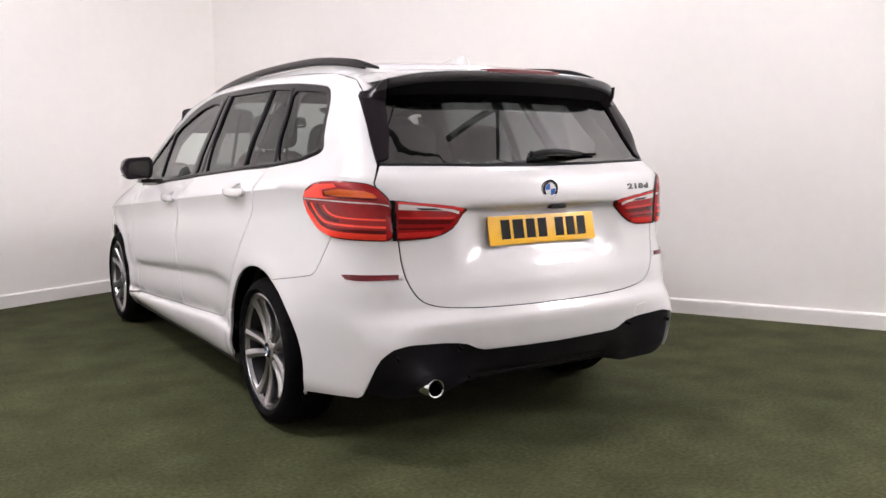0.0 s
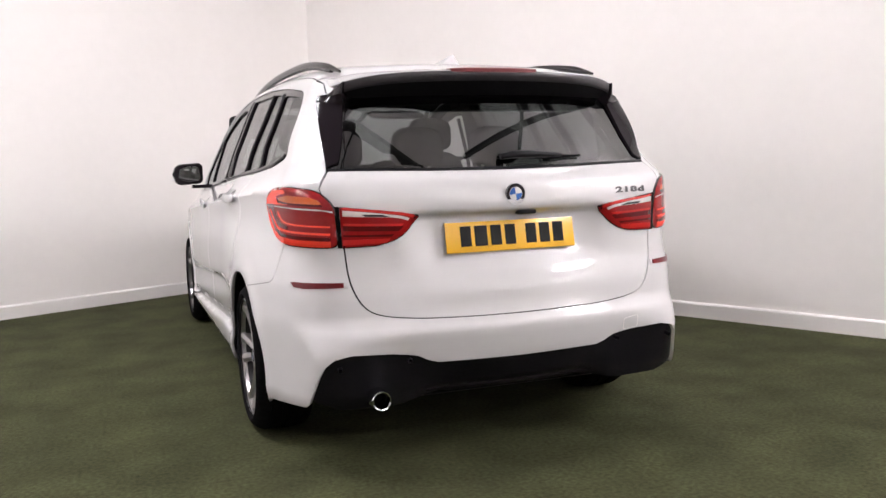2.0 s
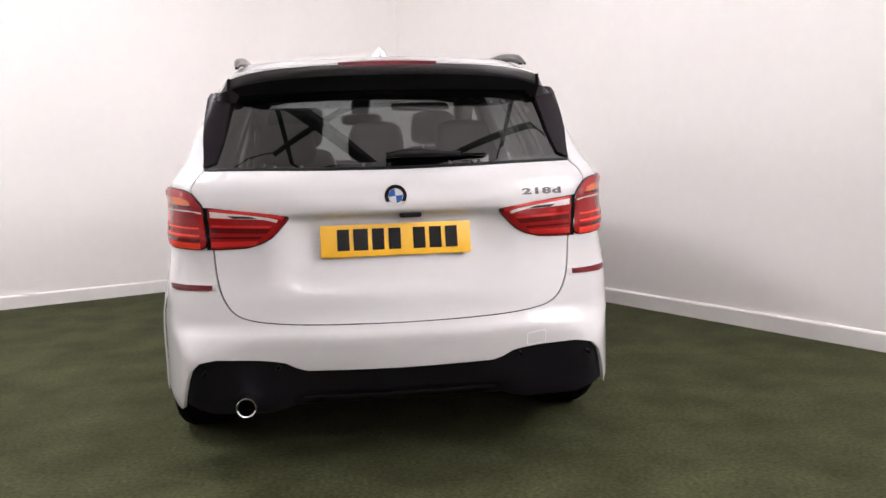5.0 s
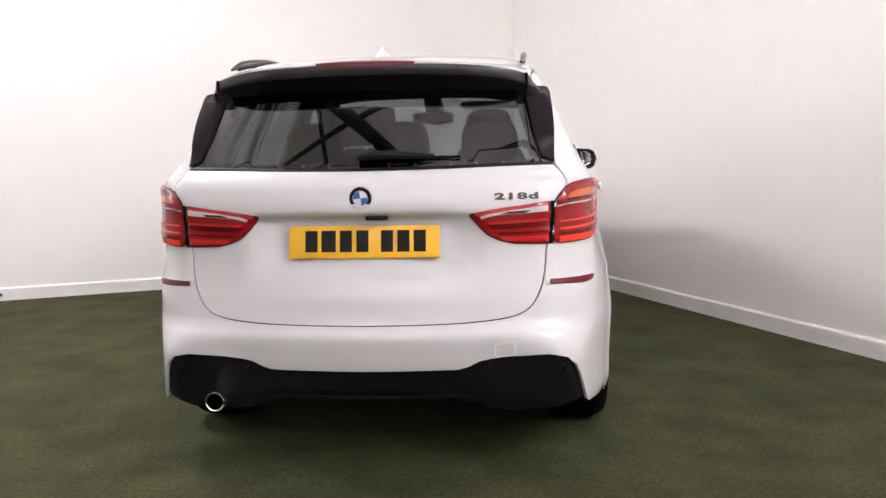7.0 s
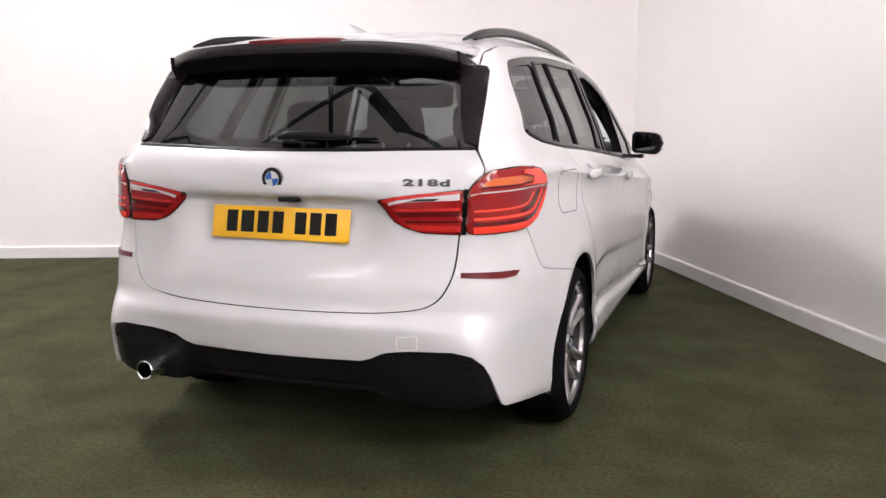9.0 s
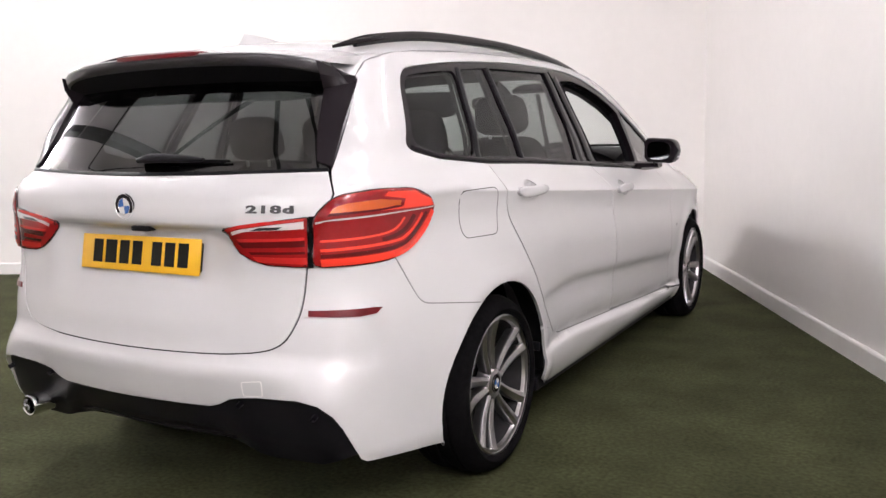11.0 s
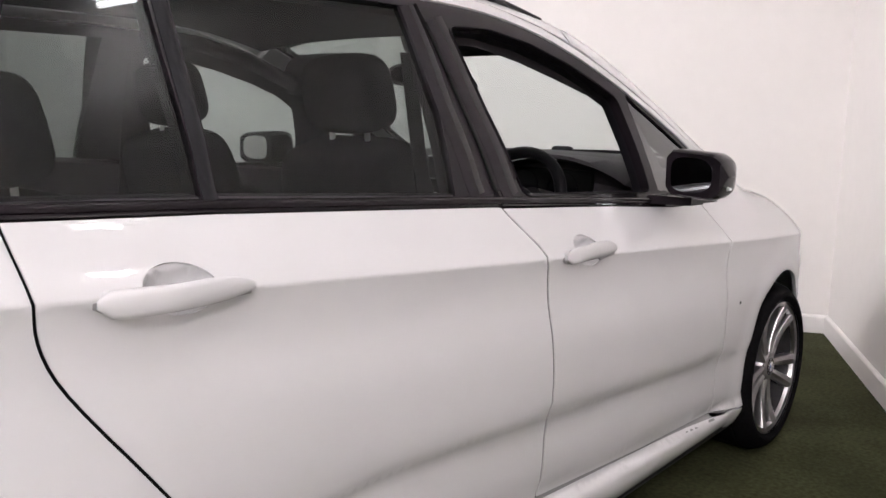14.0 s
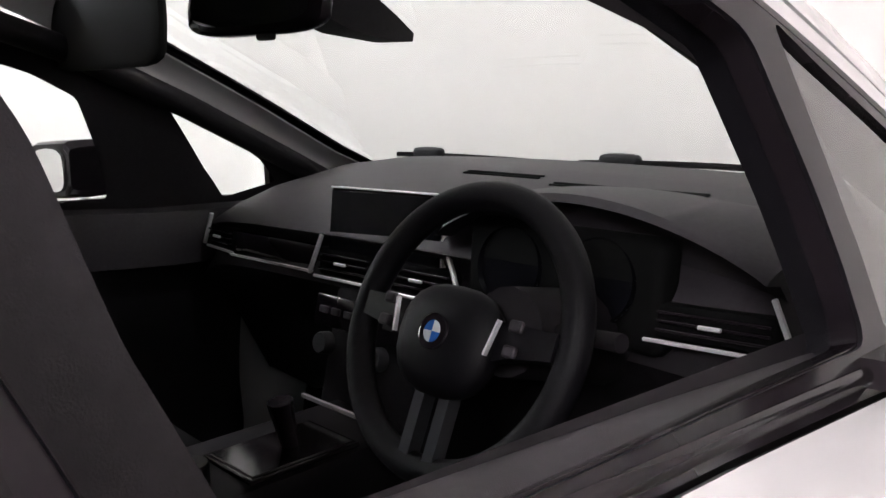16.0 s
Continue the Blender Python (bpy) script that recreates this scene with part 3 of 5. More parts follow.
def arch_part(a, lo, hi):
    """The stretch of a wheel arch between two angles."""
    c = (S1 + AXLES[a] - FAN_Y0, WHEEL_Z)
    return [(c[0] + ARCH_R * math.cos(t), c[1] + ARCH_R * math.sin(t)) for t in np.radians(np.linspace(lo, hi, max(3, int(abs(hi - lo) / 7))))]


SIDES = ((1, "right"), (-1, "left"))
# rows of mesh points along the shoulder line and the fold low on the doors
fold_rows = [(S1 + y - FAN_Y0, CREASE - .068 * (y - 2) + dz) for y in np.arange(.80, 4.0, .02) for dz in (-.012, -.004, 0, .004, .012)]
low_rows = [(S1 + y - FAN_Y0, z0 - .068 * (y - 2) * float(ramp(y, 1.2, 1.7))) for y in np.arange(1.30, 3.0, .03) for z0 in (.30, .315, .328, .338, .348, .358, .368, .38, .53, .545, .56, .575, .59, .61)]
doors = {}
DISH_AT = {0: (1.466, .985), 1: (2.556, .917)}
dish = {k: [(c[0] + .056 * math.cos(a), c[1] + .032 * math.sin(a) - .06 * .056 * math.cos(a)) for a in np.linspace(0, 2 * math.pi, 36, False)] for k, c in DISH_AT.items()}
for sd, _ in SIDES:
    # rear quarter, pillars and cant rail in one pressing
    frame_loop = ([gate_line[0], gate_line[1], (.585, .97), (.552, .85), bumper_seam[0]] + bumper_seam[1:] + arch_part(0, 112, 22)
                  + [(1.64, .42)] + [p for p in door_rear_gap[::-1] if p[0] < 1.63] + belt[2::-1] + dlo_top[::-1] + [belt[-1], (3.56, .985)] + roof_edge[::-1] + flap_line[::-1][:-1])
    skin_part("rear_quarter", [frame_loop], PAINT, car, "white rear quarter and cant rail", sd, lines=fold_rows + low_rows)
    flap = soften([(.974, 1.012), (1.19, 1.012), (1.205, .985), (1.195, .852), (.99, .858), (.972, .90)], .03, 4)
    ribbon("fuel_flap_gap", flap + flap[:1], .0024, SHADOW_GAP, car, sd, up=0.0006, h=.02) if sd > 0 else None
    d_rear = door_rear_gap + sill_top[1:2] + door_front_gap[::-1][1:] + belt[4:2:-1] + [(1.262, 1.0905)]
    doors[sd, 0] = skin_part("rear_door", [d_rear, dish[0]], PAINT, car, "white rear door", sd, gap=.0034, lines=fold_rows + low_rows)
    d_front = door_front_gap + [sill_top[2]] + [fender_gap[-1]] + fender_gap[::-1][1:] + belt[6:4:-1]
    doors[sd, 1] = skin_part("front_door", [d_front, dish[1]], PAINT, car, "white front door", sd, gap=.0034, lines=fold_rows + low_rows)
    fend = ([(3.375, .300)] + arch_part(1, 188, 20) + [(4.50, .62), (4.62, .82)] + hood_edge[::-1][1:] + [(3.56, .985), (3.50, .962)] + fender_gap[:-1])
    skin_part("front_wing", [fend], PAINT, car, "white front wing", sd, lines=fold_rows + low_rows)
    sill = [(1.735, .388)] + sill_top[1:] + [(3.603, .268)] + arch_part(1, 189, 196) + [(3.60, .205), (3.36, .192), (2.9, .185), (2.2, .18), (1.62, .195), (1.58, .235)] + arch_part(0, -13, 21.6) + [(1.643, .417)]
    skin_part("side_skirt", [sill], PAINT, car, "white moulded side skirt", sd, lines=low_rows)
    ribbon("skirt_joint", [(1.518, .4565), (1.58, .437), (1.66, .412)], .016, PAINT, car, sd, up=-.0022, h=.02, edge=.008)
    # dark backing in the shut lines; the black strips colour in the gaps' shade
    for ln, mt in ((door_rear_gap, SHADOW_GAP), (door_front_gap, SHADOW_GAP), (fender_gap, SEAM), (bumper_seam, SEAM), (sill_top, SEAM)):
        ribbon("shut_line", ln, .016, mt, car, sd, up=-.003 if mt is SHADOW_GAP else -.002, edge=.002)

# nose
nose = arch_part(1, 16, -8) + [(4.62, .2), (5.25, .2), (5.25, .80), (4.9, .82), (4.62, .82), (4.50, .62)]
for sd, _ in SIDES:
    skin_part("front_bumper", [nose], PAINT, car, "white front bumper", sd, h=.05)

# tail
GATE_TOP = [(0, 1.092), (.3, 1.095), (.5, 1.100), (.586, 1.102)]
gate = skin_part("tailgate", [mirrored(GATE_TOP + gate_line[1:])], PAINT, car, "white tailgate", h=.022)
ribbon("shut_line", gate_line[1:] + [(-s, z) for s, z in gate_line[1:-1]][::-1], .018, SHADOW_GAP, car, up=-.008, edge=.002)
diff_top = [(0, .412), (.32, .415), (.355, .425), (.395, .445), (.46, .458), (.535, .464), (.568, .452), (.590, .42), (.604, .38), (.631, .279)]
bump = ([(0, .571)] + gate_line[:1:-1][1:] + [(.552, .845)] + bumper_seam + arch_part(0, 112, 196)
        + [(.835, .238), (.642, .266)] + diff_top[::-1])
bumper = skin_part("rear_bumper", [mirrored(bump)], PAINT, car, "white rear bumper", h=.024)


diff = diff_top[:-1] + [(.625, .30), (.56, .262), (.45, .258), (.40, .272), (.33, .283), (0, .283)]
skin_part("diffuser", [mirrored(diff)], BLACK_PLASTIC, car, "black lower bumper insert", gap=-.012, h=.025, up=-.014, edge=.02)

ribbon("diffuser_lip", [(-.34, .292), (0, .292), (.34, .292)], .014, BLACK_GLOSS, car, up=-.016, round_up=.008)
GLASS_RAKE = lambda z: .04 * np.clip((z - 1.1) / .3, 0, 1)
# tail glass with black border, between the fins
glass_loop = [(0, 1.095), (.3, 1.098), (.5, 1.103), (.584, 1.106), (.60, 1.2), (.612, 1.3), (.60, 1.375), (.45, 1.40), (0, 1.405)]
tail_glass = skin_part("rear_window", [mirrored(glass_loop)], GLASS_TAIL, car, "dark tinted rear window", edge=0, h=.04, stand=lambda s, z: -.004 + GLASS_RAKE(z))
# border cut low at the top: the extra black imitates the spoiler's reflection
border = [(0, 1.105), (.3, 1.108), (.5, 1.113), (.545, 1.125), (.548, 1.20), (.538, 1.300), (.51, 1.328), (.40, 1.340), (0, 1.345)]
skin_part("window_border", [mirrored(glass_loop), mirrored(border)], BLACK_GLOSS, car, "gloss black window border, widened on top as the spoiler's dark reflection", edge=.006, h=.03, stand=lambda s, z: -.0065 + GLASS_RAKE(z))
for sd, _ in SIDES:
    fin = [(.592, 1.108), (.611, 1.20), (.632, 1.285), (.643, 1.322), (.636, 1.338), (.555, 1.352), (.553, 1.30), (.552, 1.20), (.560, 1.125)]
    skin_part("side_fin", [fin], BLACK_GLOSS, car, "gloss black aerodynamic fin", sd, gap=.001,
              stand=lambda s, z: .004 + .007 * ramp(z, 1.12, 1.40) + GLASS_RAKE(z) + .020 * np.clip((s - .553) / .07, 0, 1) * ramp(z, 1.11, 1.2), edge=.045, h=.02)

ribbon("window_seal", [(x, z) for x, z in ([(-p[0], p[1] + .0015) for p in GATE_TOP[:0:-1]] + [(p[0], p[1] + .0015) for p in GATE_TOP])], .010, BLACK_PLASTIC, car, up=.0015, round_up=.002, h=.02, label="black seal below the rear window")
# roof, windscreen, bonnet
edge3 = wrap([p[0] for p in roof_edge], [p[1] for p in roof_edge])


def edge_x(y):
    return float(np.interp(y, edge3[:, 1], edge3[:, 0]))


hood3 = wrap([p[0] for p in hood_edge], [p[1] for p in hood_edge])


def hood_x(y):
    return float(np.interp(y, hood3[:, 1], hood3[:, 0]))


ys = list(np.linspace(.66, 2.55, 22))
roof_right = [(0, .50), (.25, .505), (.45, .53), (.54, .58), (edge_x(.66), .66)] + [(edge_x(y), y) for y in ys[1:]] + [(.45, 2.60), (0, 2.63)]
skin_part("roof", [mirrored(roof_right)], PAINT, car, "white roof", how=lid, h=.04, gap=.001)
for sd, _ in SIDES:
    corner = [(.44, .47), (.545, .475), (float(edge3[0, 0]) + .002, float(edge3[0, 1]) - .004)] + [(float(e[0]) - .001, float(e[1])) for e in edge3[0:3]] + [(edge_x(.68) - .03, .70), (.53, .62), (.44, .56)]
    skin_part("roof_corner", [corner], PAINT, car, "white roof corner beside the spoiler", sd, how=lid, h=.025, gap=0, up=-.003, edge=.03)
ws_ys = np.linspace(2.66, 3.50, 14)
ws = [(0, 2.64), (.45, 2.61), (edge_x(2.58) - .052, 2.58)] + [(edge_x(y) - .052, y) for y in ws_ys] + [(.6, 3.56), (.3, 3.60), (0, 3.61)]
skin_part("windscreen", [mirrored(ws)], GLASS_CLEAR, car, "clear windscreen", how=lid, h=.06, gap=.001, edge=0, up=-.003)
for sd, _ in SIDES:
    strip = [(edge_x(y), y) for y in np.linspace(2.56, 3.50, 16)] + [(edge_x(y) - .051, y) for y in np.linspace(3.50, 2.58, 16)]
    skin_part("windscreen_pillar_skin", [strip], PAINT, car, "white windscreen pillar", sd, how=lid, h=.03, gap=.0005)
band = [(0, 2.66), (.44, 2.635), (edge_x(2.64) - .085, 2.64)] + [(edge_x(y) - .085, y) for y in ws_ys[1:]] + [(.58, 3.50), (.3, 3.535), (0, 3.545)]
skin_part("windscreen_border", [mirrored(ws), mirrored(band)], BLACK_GLOSS, car, "black windscreen border", how=lid, h=.05, gap=.001, edge=.004, up=-.006)
hd = [(0, 3.625), (.3, 3.615), (.6, 3.58), (hood_x(3.52) if hood3[0, 1] < 3.52 else hood3[0, 0], 3.50)] + [(hood_x(y), y) for y in np.linspace(3.6, float(hood3[-1, 1]), 8)] + [(.5, 4.40), (.25, 4.455), (0, 4.465)]
skin_part("bonnet", [mirrored(hd)], PAINT, car, "white bonnet", how=lid, h=.06, gap=.002)

# spoiler: white blade with a black trailing face
xs_sp = np.linspace(-.565, .565, 41)


def spoiler_ring(x):
    f = abs(x) / .565
    y0 = .262 + .19 * x * x + .05 * f**8
    drop = .055 * x * x + .022 * f**6
    yf = .50 + .10 * x * x + .06 * f**4
    zt = float(lid(np.array([x]), np.array([yf]))[0, 2]) + .0005
    ze = 1.460 - drop
    return y0, yf, ze, zt


top_r, face_r, under_r = [], [], []
for x in xs_sp:
    y0, yf, ze, zt = spoiler_ring(x)
    top_r.append([(x, yf, zt), (x, y0 + .62 * (yf - y0), ze + .72 * (zt - ze) + .002), (x, y0 + .25 * (yf - y0), ze + .30 * (zt - ze) + .004), (x, y0 + .012, ze + .001), (x, y0 + .010, ze - .004), (x, yf, zt - .03)])
    low = 1.372 - .03 * (abs(x) / .565)**4
    face_r.append([(x, y0 + .014, ze - .0005), (x, y0 + .003, ze - .004), (x, y0, ze - .012), (x, y0 + .006, ze - .034), (x, y0 + .014, ze - .040), (x, y0 + .05, ze - .036), (x, y0 + .05, ze - .008)])
    under_r.append([(x, y0 + .012, ze - .038), (x, y0 + .035, ze - .048), (x, y0 + .115, low - .010), (x, y0 + .16, low + .02), (x, y0 + .06, ze - .012), (x, y0 + .03, ze - .020)])
spoiler = part("spoiler", loft(top_r), PAINT, car, "white roof spoiler", smooth=True)
part("trailing_face", loft(face_r), SPOILER_LIP, spoiler, "gloss black trailing face", smooth=True)
part("underside", loft(under_r), SPOILER_UNDER, spoiler, "spoiler underside, its shade painted in matt black", smooth=True)
for sd, _ in SIDES:
    outer = []
    for t in np.linspace(0, 1, 9):
        s_, z_ = .553 + .086 * t, 1.312 + .004 * t
        p = wrap(np.array([s_]), np.array([z_]))
        low = p[0] + skin_normal(p)[0] * (.010 + .04 * .8 + .020 * t)
        top = np.array([.562 + .036 * t, .352 + .160 * t - .03 * t * (1 - t), 1.421 - .046 * t])
        outer.append([tuple(top * (sd, 1, 1)), tuple((top * .5 + low * .5 + np.array([.006, -.006, 0])) * (sd, 1, 1)), tuple(low * (sd, 1, 1)),
                      tuple((low + np.array([-.03, .035, 0])) * (sd, 1, 1)), tuple((top + np.array([-.03, .035, -.004])) * (sd, 1, 1))])
    part("spoiler_cheek", loft(outer), BLACK_GLOSS, spoiler, "black cheek running from the lip into the fin", smooth=True)
rows = []
for x in np.linspace(-.173, .173, 17):
    y0, yf, ze, zt = spoiler_ring(x)
    t = 0.6 + 0.4 * (1 - (abs(x) / .173)**6)
    rows.append([(x, y0 - .004, ze - .010 * t), (x, y0 - .003, ze + .004), (x, y0 + .020, ze + .011 * t), (x, y0 + .06, ze + .013 * t), (x, y0 + .06, ze - .010), (x, y0 + .02, ze - .012)])
part("brake_light", loft(rows), REFLECTOR, spoiler, "long dark red high-level brake light", smooth=True)

# ---- side glass, trim and fittings ----
Q_GLASS = [(.845, 1.195), (.862, 1.166), (.985, 1.138), (1.207, 1.114), (1.322, 1.421), (1.08, 1.402), (.975, 1.386), (.920, 1.350), (.888, 1.285)]
D_FIX = [(1.247, 1.108), (1.560, 1.094), (1.560, 1.440), (1.362, 1.426)]
D_GLASS = [(1.592, 1.092), (2.170, 1.061), (2.195, 1.449), (1.602, 1.441)]
OPENING = [(2.425, 1.050), (3.048, 1.020), (3.018, 1.15), (2.970, 1.275), (2.88, 1.312), (2.76, 1.355), (2.60, 1.397), (2.44, 1.420), (2.300, 1.414), (2.352, 1.24)]
TRI = [(3.108, 1.020), (3.455, .995), (3.44, 1.075), (3.36, 1.125), (3.23, 1.190), (3.10, 1.252), (3.032, 1.288), (3.073, 1.16)]
OPENING_L = [(2.425, 1.050), (3.086, 1.020), (3.060, 1.15), (3.012, 1.268), (2.90, 1.312), (2.76, 1.355), (2.60, 1.397), (2.44, 1.420), (2.300, 1.414), (2.352, 1.24)]
Q_S, F_S, G_S, O_S, T_S = (soften(lp, r, 4) for lp, r in ((Q_GLASS, .05), (D_FIX, .012), (D_GLASS, .012), (OPENING, .022), (TRI, .010)))
O_L = soften(OPENING_L, .022, 4)
for sd, word in SIDES:
    skin_part("window_trim", [DLO, Q_S, F_S, G_S, O_S if sd > 0 else O_L, T_S], BLACK_GLOSS, car, "gloss black window surround", sd, gap=.001, up=-.003, edge=.022, h=.025)
    skin_part("quarter_window", [Q_S], GLASS_PRIVACY, car, "dark tinted quarter window", sd, gap=-.004, up=-.009, edge=0, h=.05)
    skin_part("rear_door_fixed_pane", [F_S], GLASS_PRIVACY, car, "dark tinted fixed pane", sd, gap=-.004, up=-.009, edge=0, h=.05)
    skin_part("rear_door_window", [G_S], GLASS_PRIVACY, car, "dark tinted rear door window", sd, gap=-.004, up=-.011, edge=0, h=.05)
    skin_part("front_corner_pane", [T_S], GLASS_CORNER if sd > 0 else GLASS_CLEAR, car, "small triangular corner pane", sd, gap=-.004, up=-.009, edge=0, h=.05)
    if sd < 0:
        skin_part("front_door_window", [O_L], GLASS_CLEAR, car, "clear front door window", sd, gap=-.004, up=-.012, edge=0, h=.05)
    # raised bars and seals on the trim
    for name, line, w, upv, rd in (("belt_moulding", [(.835, 1.159), (.97, 1.129), (1.22, 1.106), (1.575, 1.089), (2.3, 1.046), (2.9, 1.006), (3.10, .992)], .013, .001, .004),
                                   ("pillar_bar", [(1.576, 1.088), (1.581, 1.442)], .026, -.001, .004),
                                   ("pillar_bar", [(1.226, 1.108), (1.342, 1.428)], .026, -.001, .004),
                                   ("pillar_cover", [(2.245, 1.060), (2.205, 1.26), (2.185, 1.450)], .055, -.002, .003),
                                   ("pillar_cover", [(2.368, 1.050), (2.312, 1.24), (2.258, 1.430)], .062, -.002, .003)):
        ribbon(name, line, w, BLACK_GLOSS if name != "pillar_bar" else BLACK_PLASTIC, car, sd, up=upv, round_up=rd, edge=.008)
    ribbon("shut_line", [(2.318, 1.034), (2.282, 1.165), (2.252, 1.285), (2.208, 1.455)], .006, SHADOW_GAP, car, sd, up=.0015, edge=.004)
    # deep frame of the open driver's window
    if sd > 0:
        rim = fine(inset(O_S, -.003), .04)
        rim = rim + rim[:1]
        u = np.array(rim)
        p0 = wrap(u[:, 0], u[:, 1])
        n0 = skin_normal(p0)
        bm = bmesh.new()
        rows = [[bm.verts.new(p) for p in p0 + n0 * d + np.array([0, 0, 0])] for d in (.001, -.05)]
        for i in range(len(rim) - 1):
            bm.faces.new((rows[0][i], rows[0][i + 1], rows[1][i + 1], rows[1][i]))
        part("window_channel", bm, BLACK_PLASTIC, car, "black window channel", smooth=True)
    # handle with its dish
    for k, (s0, s1, za, zb) in {0: (1.337, 1.576, .986, .975), 1: (2.430, 2.664, .915, .906)}.items():
        c = DISH_AT[k]
        door = doors[sd, k]
        skin_part("handle_recess", [dish[k]], PAINT, door, "", sd, gap=-.0045, edge=0, h=.007,
                  stand=lambda s, z, c=c: -.0012 - .030 * np.sqrt(np.clip(1 - ((s - c[0]) / .058)**2 - ((z - c[1]) / .034)**2, 0, 1)))
        rings = []
        for t in np.linspace(0, 1, 15):
            s_, z_ = s0 + (s1 - s0) * t, za + (zb - za) * t
            p = wrap(np.array([s_]), np.array([z_]))
            n = skin_normal(p)[0]
            f = min(1, t / .12) if t < .5 else min(1, (1 - t) / .42)
            f = math.sqrt(max(f, .03) * (2 - max(f, .03)))
            off = .011 + .010 * math.sin(math.pi * t)
            hz, hn = .0195 * f, .009 * f
            ring = []
            for a in np.linspace(0, 2 * math.pi, 14, False):
                ca, sa = math.cos(a), math.sin(a)
                q = p[0] + n * (off + hn * math.copysign(abs(ca)**.8, ca)) + np.array([0, 0, 1.]) * hz * math.copysign(abs(sa)**.7, sa)
                ring.append((q[0] * sd, q[1], q[2]))
            rings.append(ring)
        for t0, t1 in ((.0, .34), (.72, 1.0)):
            ribbon("handle_gasket", [(s0 + (s1 - s0) * (t0 + (t1 - t0) * q), za + (zb - za) * (t0 + (t1 - t0) * q) - .005) for q in (0, .15, .33, .66, 1)], lambda q, a=t0: .008 + .020 * min(1, q / .4) - .006 * q if a < .5 else .030 - .02 * q, GASKET, door, sd, up=.0008, h=.02)
        handle = part("handle", loft(rings), PAINT, door, "white door handle", smooth=True)
        for t in (.09, .80):
            s_, z_ = s0 + (s1 - s0) * t, za + (zb - za) * t
            p = wrap(np.array([s_]), np.array([z_]))
            n = skin_normal(p)[0]
            a, b = p[0] - n * .01, p[0] + n * .014
            part("handle_foot", tube([(a[0] * sd, a[1], a[2]), (b[0] * sd, b[1], b[2])], .013 if t < .5 else .011, 12), PAINT, door, smooth=True)

# door mirrors
for sd, word in SIDES:
    bm = bmesh.new()
    rings = []
    for t in np.linspace(0, 1, 13):
        x = .838 + .178 * t
        end = min(1, (1 - t) / .30)
        grow = min(1, (t + .04) / .16)
        k = math.sqrt(end * (2 - end)) * .94 + .06
        g = math.sqrt(grow * (2 - grow)) * .75 + .25
        yc, zc = 2.815 - .030 * t, 1.080 - .010 * t + .006 * (1 - k)
        hy, hz = .082 * g * (.30 + .70 * k), .064 * g * k
        ring = []
        for a in np.linspace(0, 2 * math.pi, 20, False):
            ca, sa = math.cos(a), math.sin(a)
            e = .62
            dy = hy * math.copysign(abs(ca)**e, ca)
            dz = hz * math.copysign(abs(sa)**e, sa)
            dy = max(dy, -.048)
            ring.append((sd * x, yc + dy, zc + dz))
        rings.append(ring)
    mir = part("door_mirror", loft(rings), BLACK_GLOSS, car, "gloss black door mirror", smooth=True)
    glass_pts = []
    for a in np.linspace(0, 2 * math.pi, 24, False):
        ca, sa = math.cos(a), math.sin(a)
        gx = .918 + .062 * math.copysign(abs(ca)**.55, ca)
        gz = 1.076 + .047 * math.copysign(abs(sa)**.55, sa) * (1 - .22 * max(0, ca))
        glass_pts.append((sd * gx, 2.7615 - .03 * (gx - .838) / .196, gz))
    bm = bmesh.new()
    lo = [bm.verts.new(p) for p in glass_pts]
    hi = [bm.verts.new((p[0], p[1] + .004, p[2])) for p in glass_pts]
    bm.faces.new(lo)
    for i in range(24):
        bm.faces.new((lo[i], lo[(i + 1) % 24], hi[(i + 1) % 24], hi[i]))
    part("mirror_glass", bm, MIRROR, mir, "mirror glass")
    part("mirror_arm", loft([[(sd * x, 2.85 + dy * w, 1.0 + dz) for dy, dz in ((-.07, -.012), (.05, -.014), (.06, .006), (-.06, .010))] for x, w in ((.775, 1.1), (.83, 1.0), (.90, .7))]), BLACK_GLOSS, mir, smooth=True)
    part("indicator_strip", tube([(sd * (.86 + .160 * t), 2.87 - .10 * t**2, 1.030 + .014 * t) for t in np.linspace(0, 1, 8)], [.008] * 6 + [.007, .004], 8), SILVER, mir, smooth=True)

# roof rails
for sd, word in SIDES:
    ry = [.47, .53, .62, .76, .98, 1.25, 1.55, 1.85, 2.12, 2.35, 2.48, 2.56]
    rz = curve([.47, .56, .68, .96, 1.25, 1.55, 1.9, 2.12, 2.4, 2.56], [1.480, 1.500, 1.520, 1.550, 1.561, 1.563, 1.553, 1.538, 1.512, 1.492])
    fine_y = np.linspace(.47, 2.56, 40)
    pts, rad = [], []
    for y in fine_y:
        x = .555 - .10 * max(0, .85 - y)**2 - .015 * max(0, y - 2.1)
        base = float(lid(np.array([x]), np.array([y]))[0, 2])
        z = max(base + .002, float(rz(np.array(y))) - .012)
        k = min(1, (y - .47) / .16, (2.56 - y) / .30)
        pts.append((sd * x, y, z))
        rad.append(.004 + .0085 * max(k, 0))
    bm = tube(pts, rad, 10, flat=1.25)
    part("roof_rail", bm, BLACK_GLOSS, car, "black roof rail", smooth=True)
    rows = [[(sd * (abs(p[0]) + dx), p[1], z) for dx, z in ((-.007, p[2]), (.007, p[2]), (.007, p[2] - .018), (-.007, p[2] - .018))] for p in pts[2:-2:2]]
    part("rail_foot", loft(rows), BLACK_PLASTIC, car, "black rail foot", smooth=True)

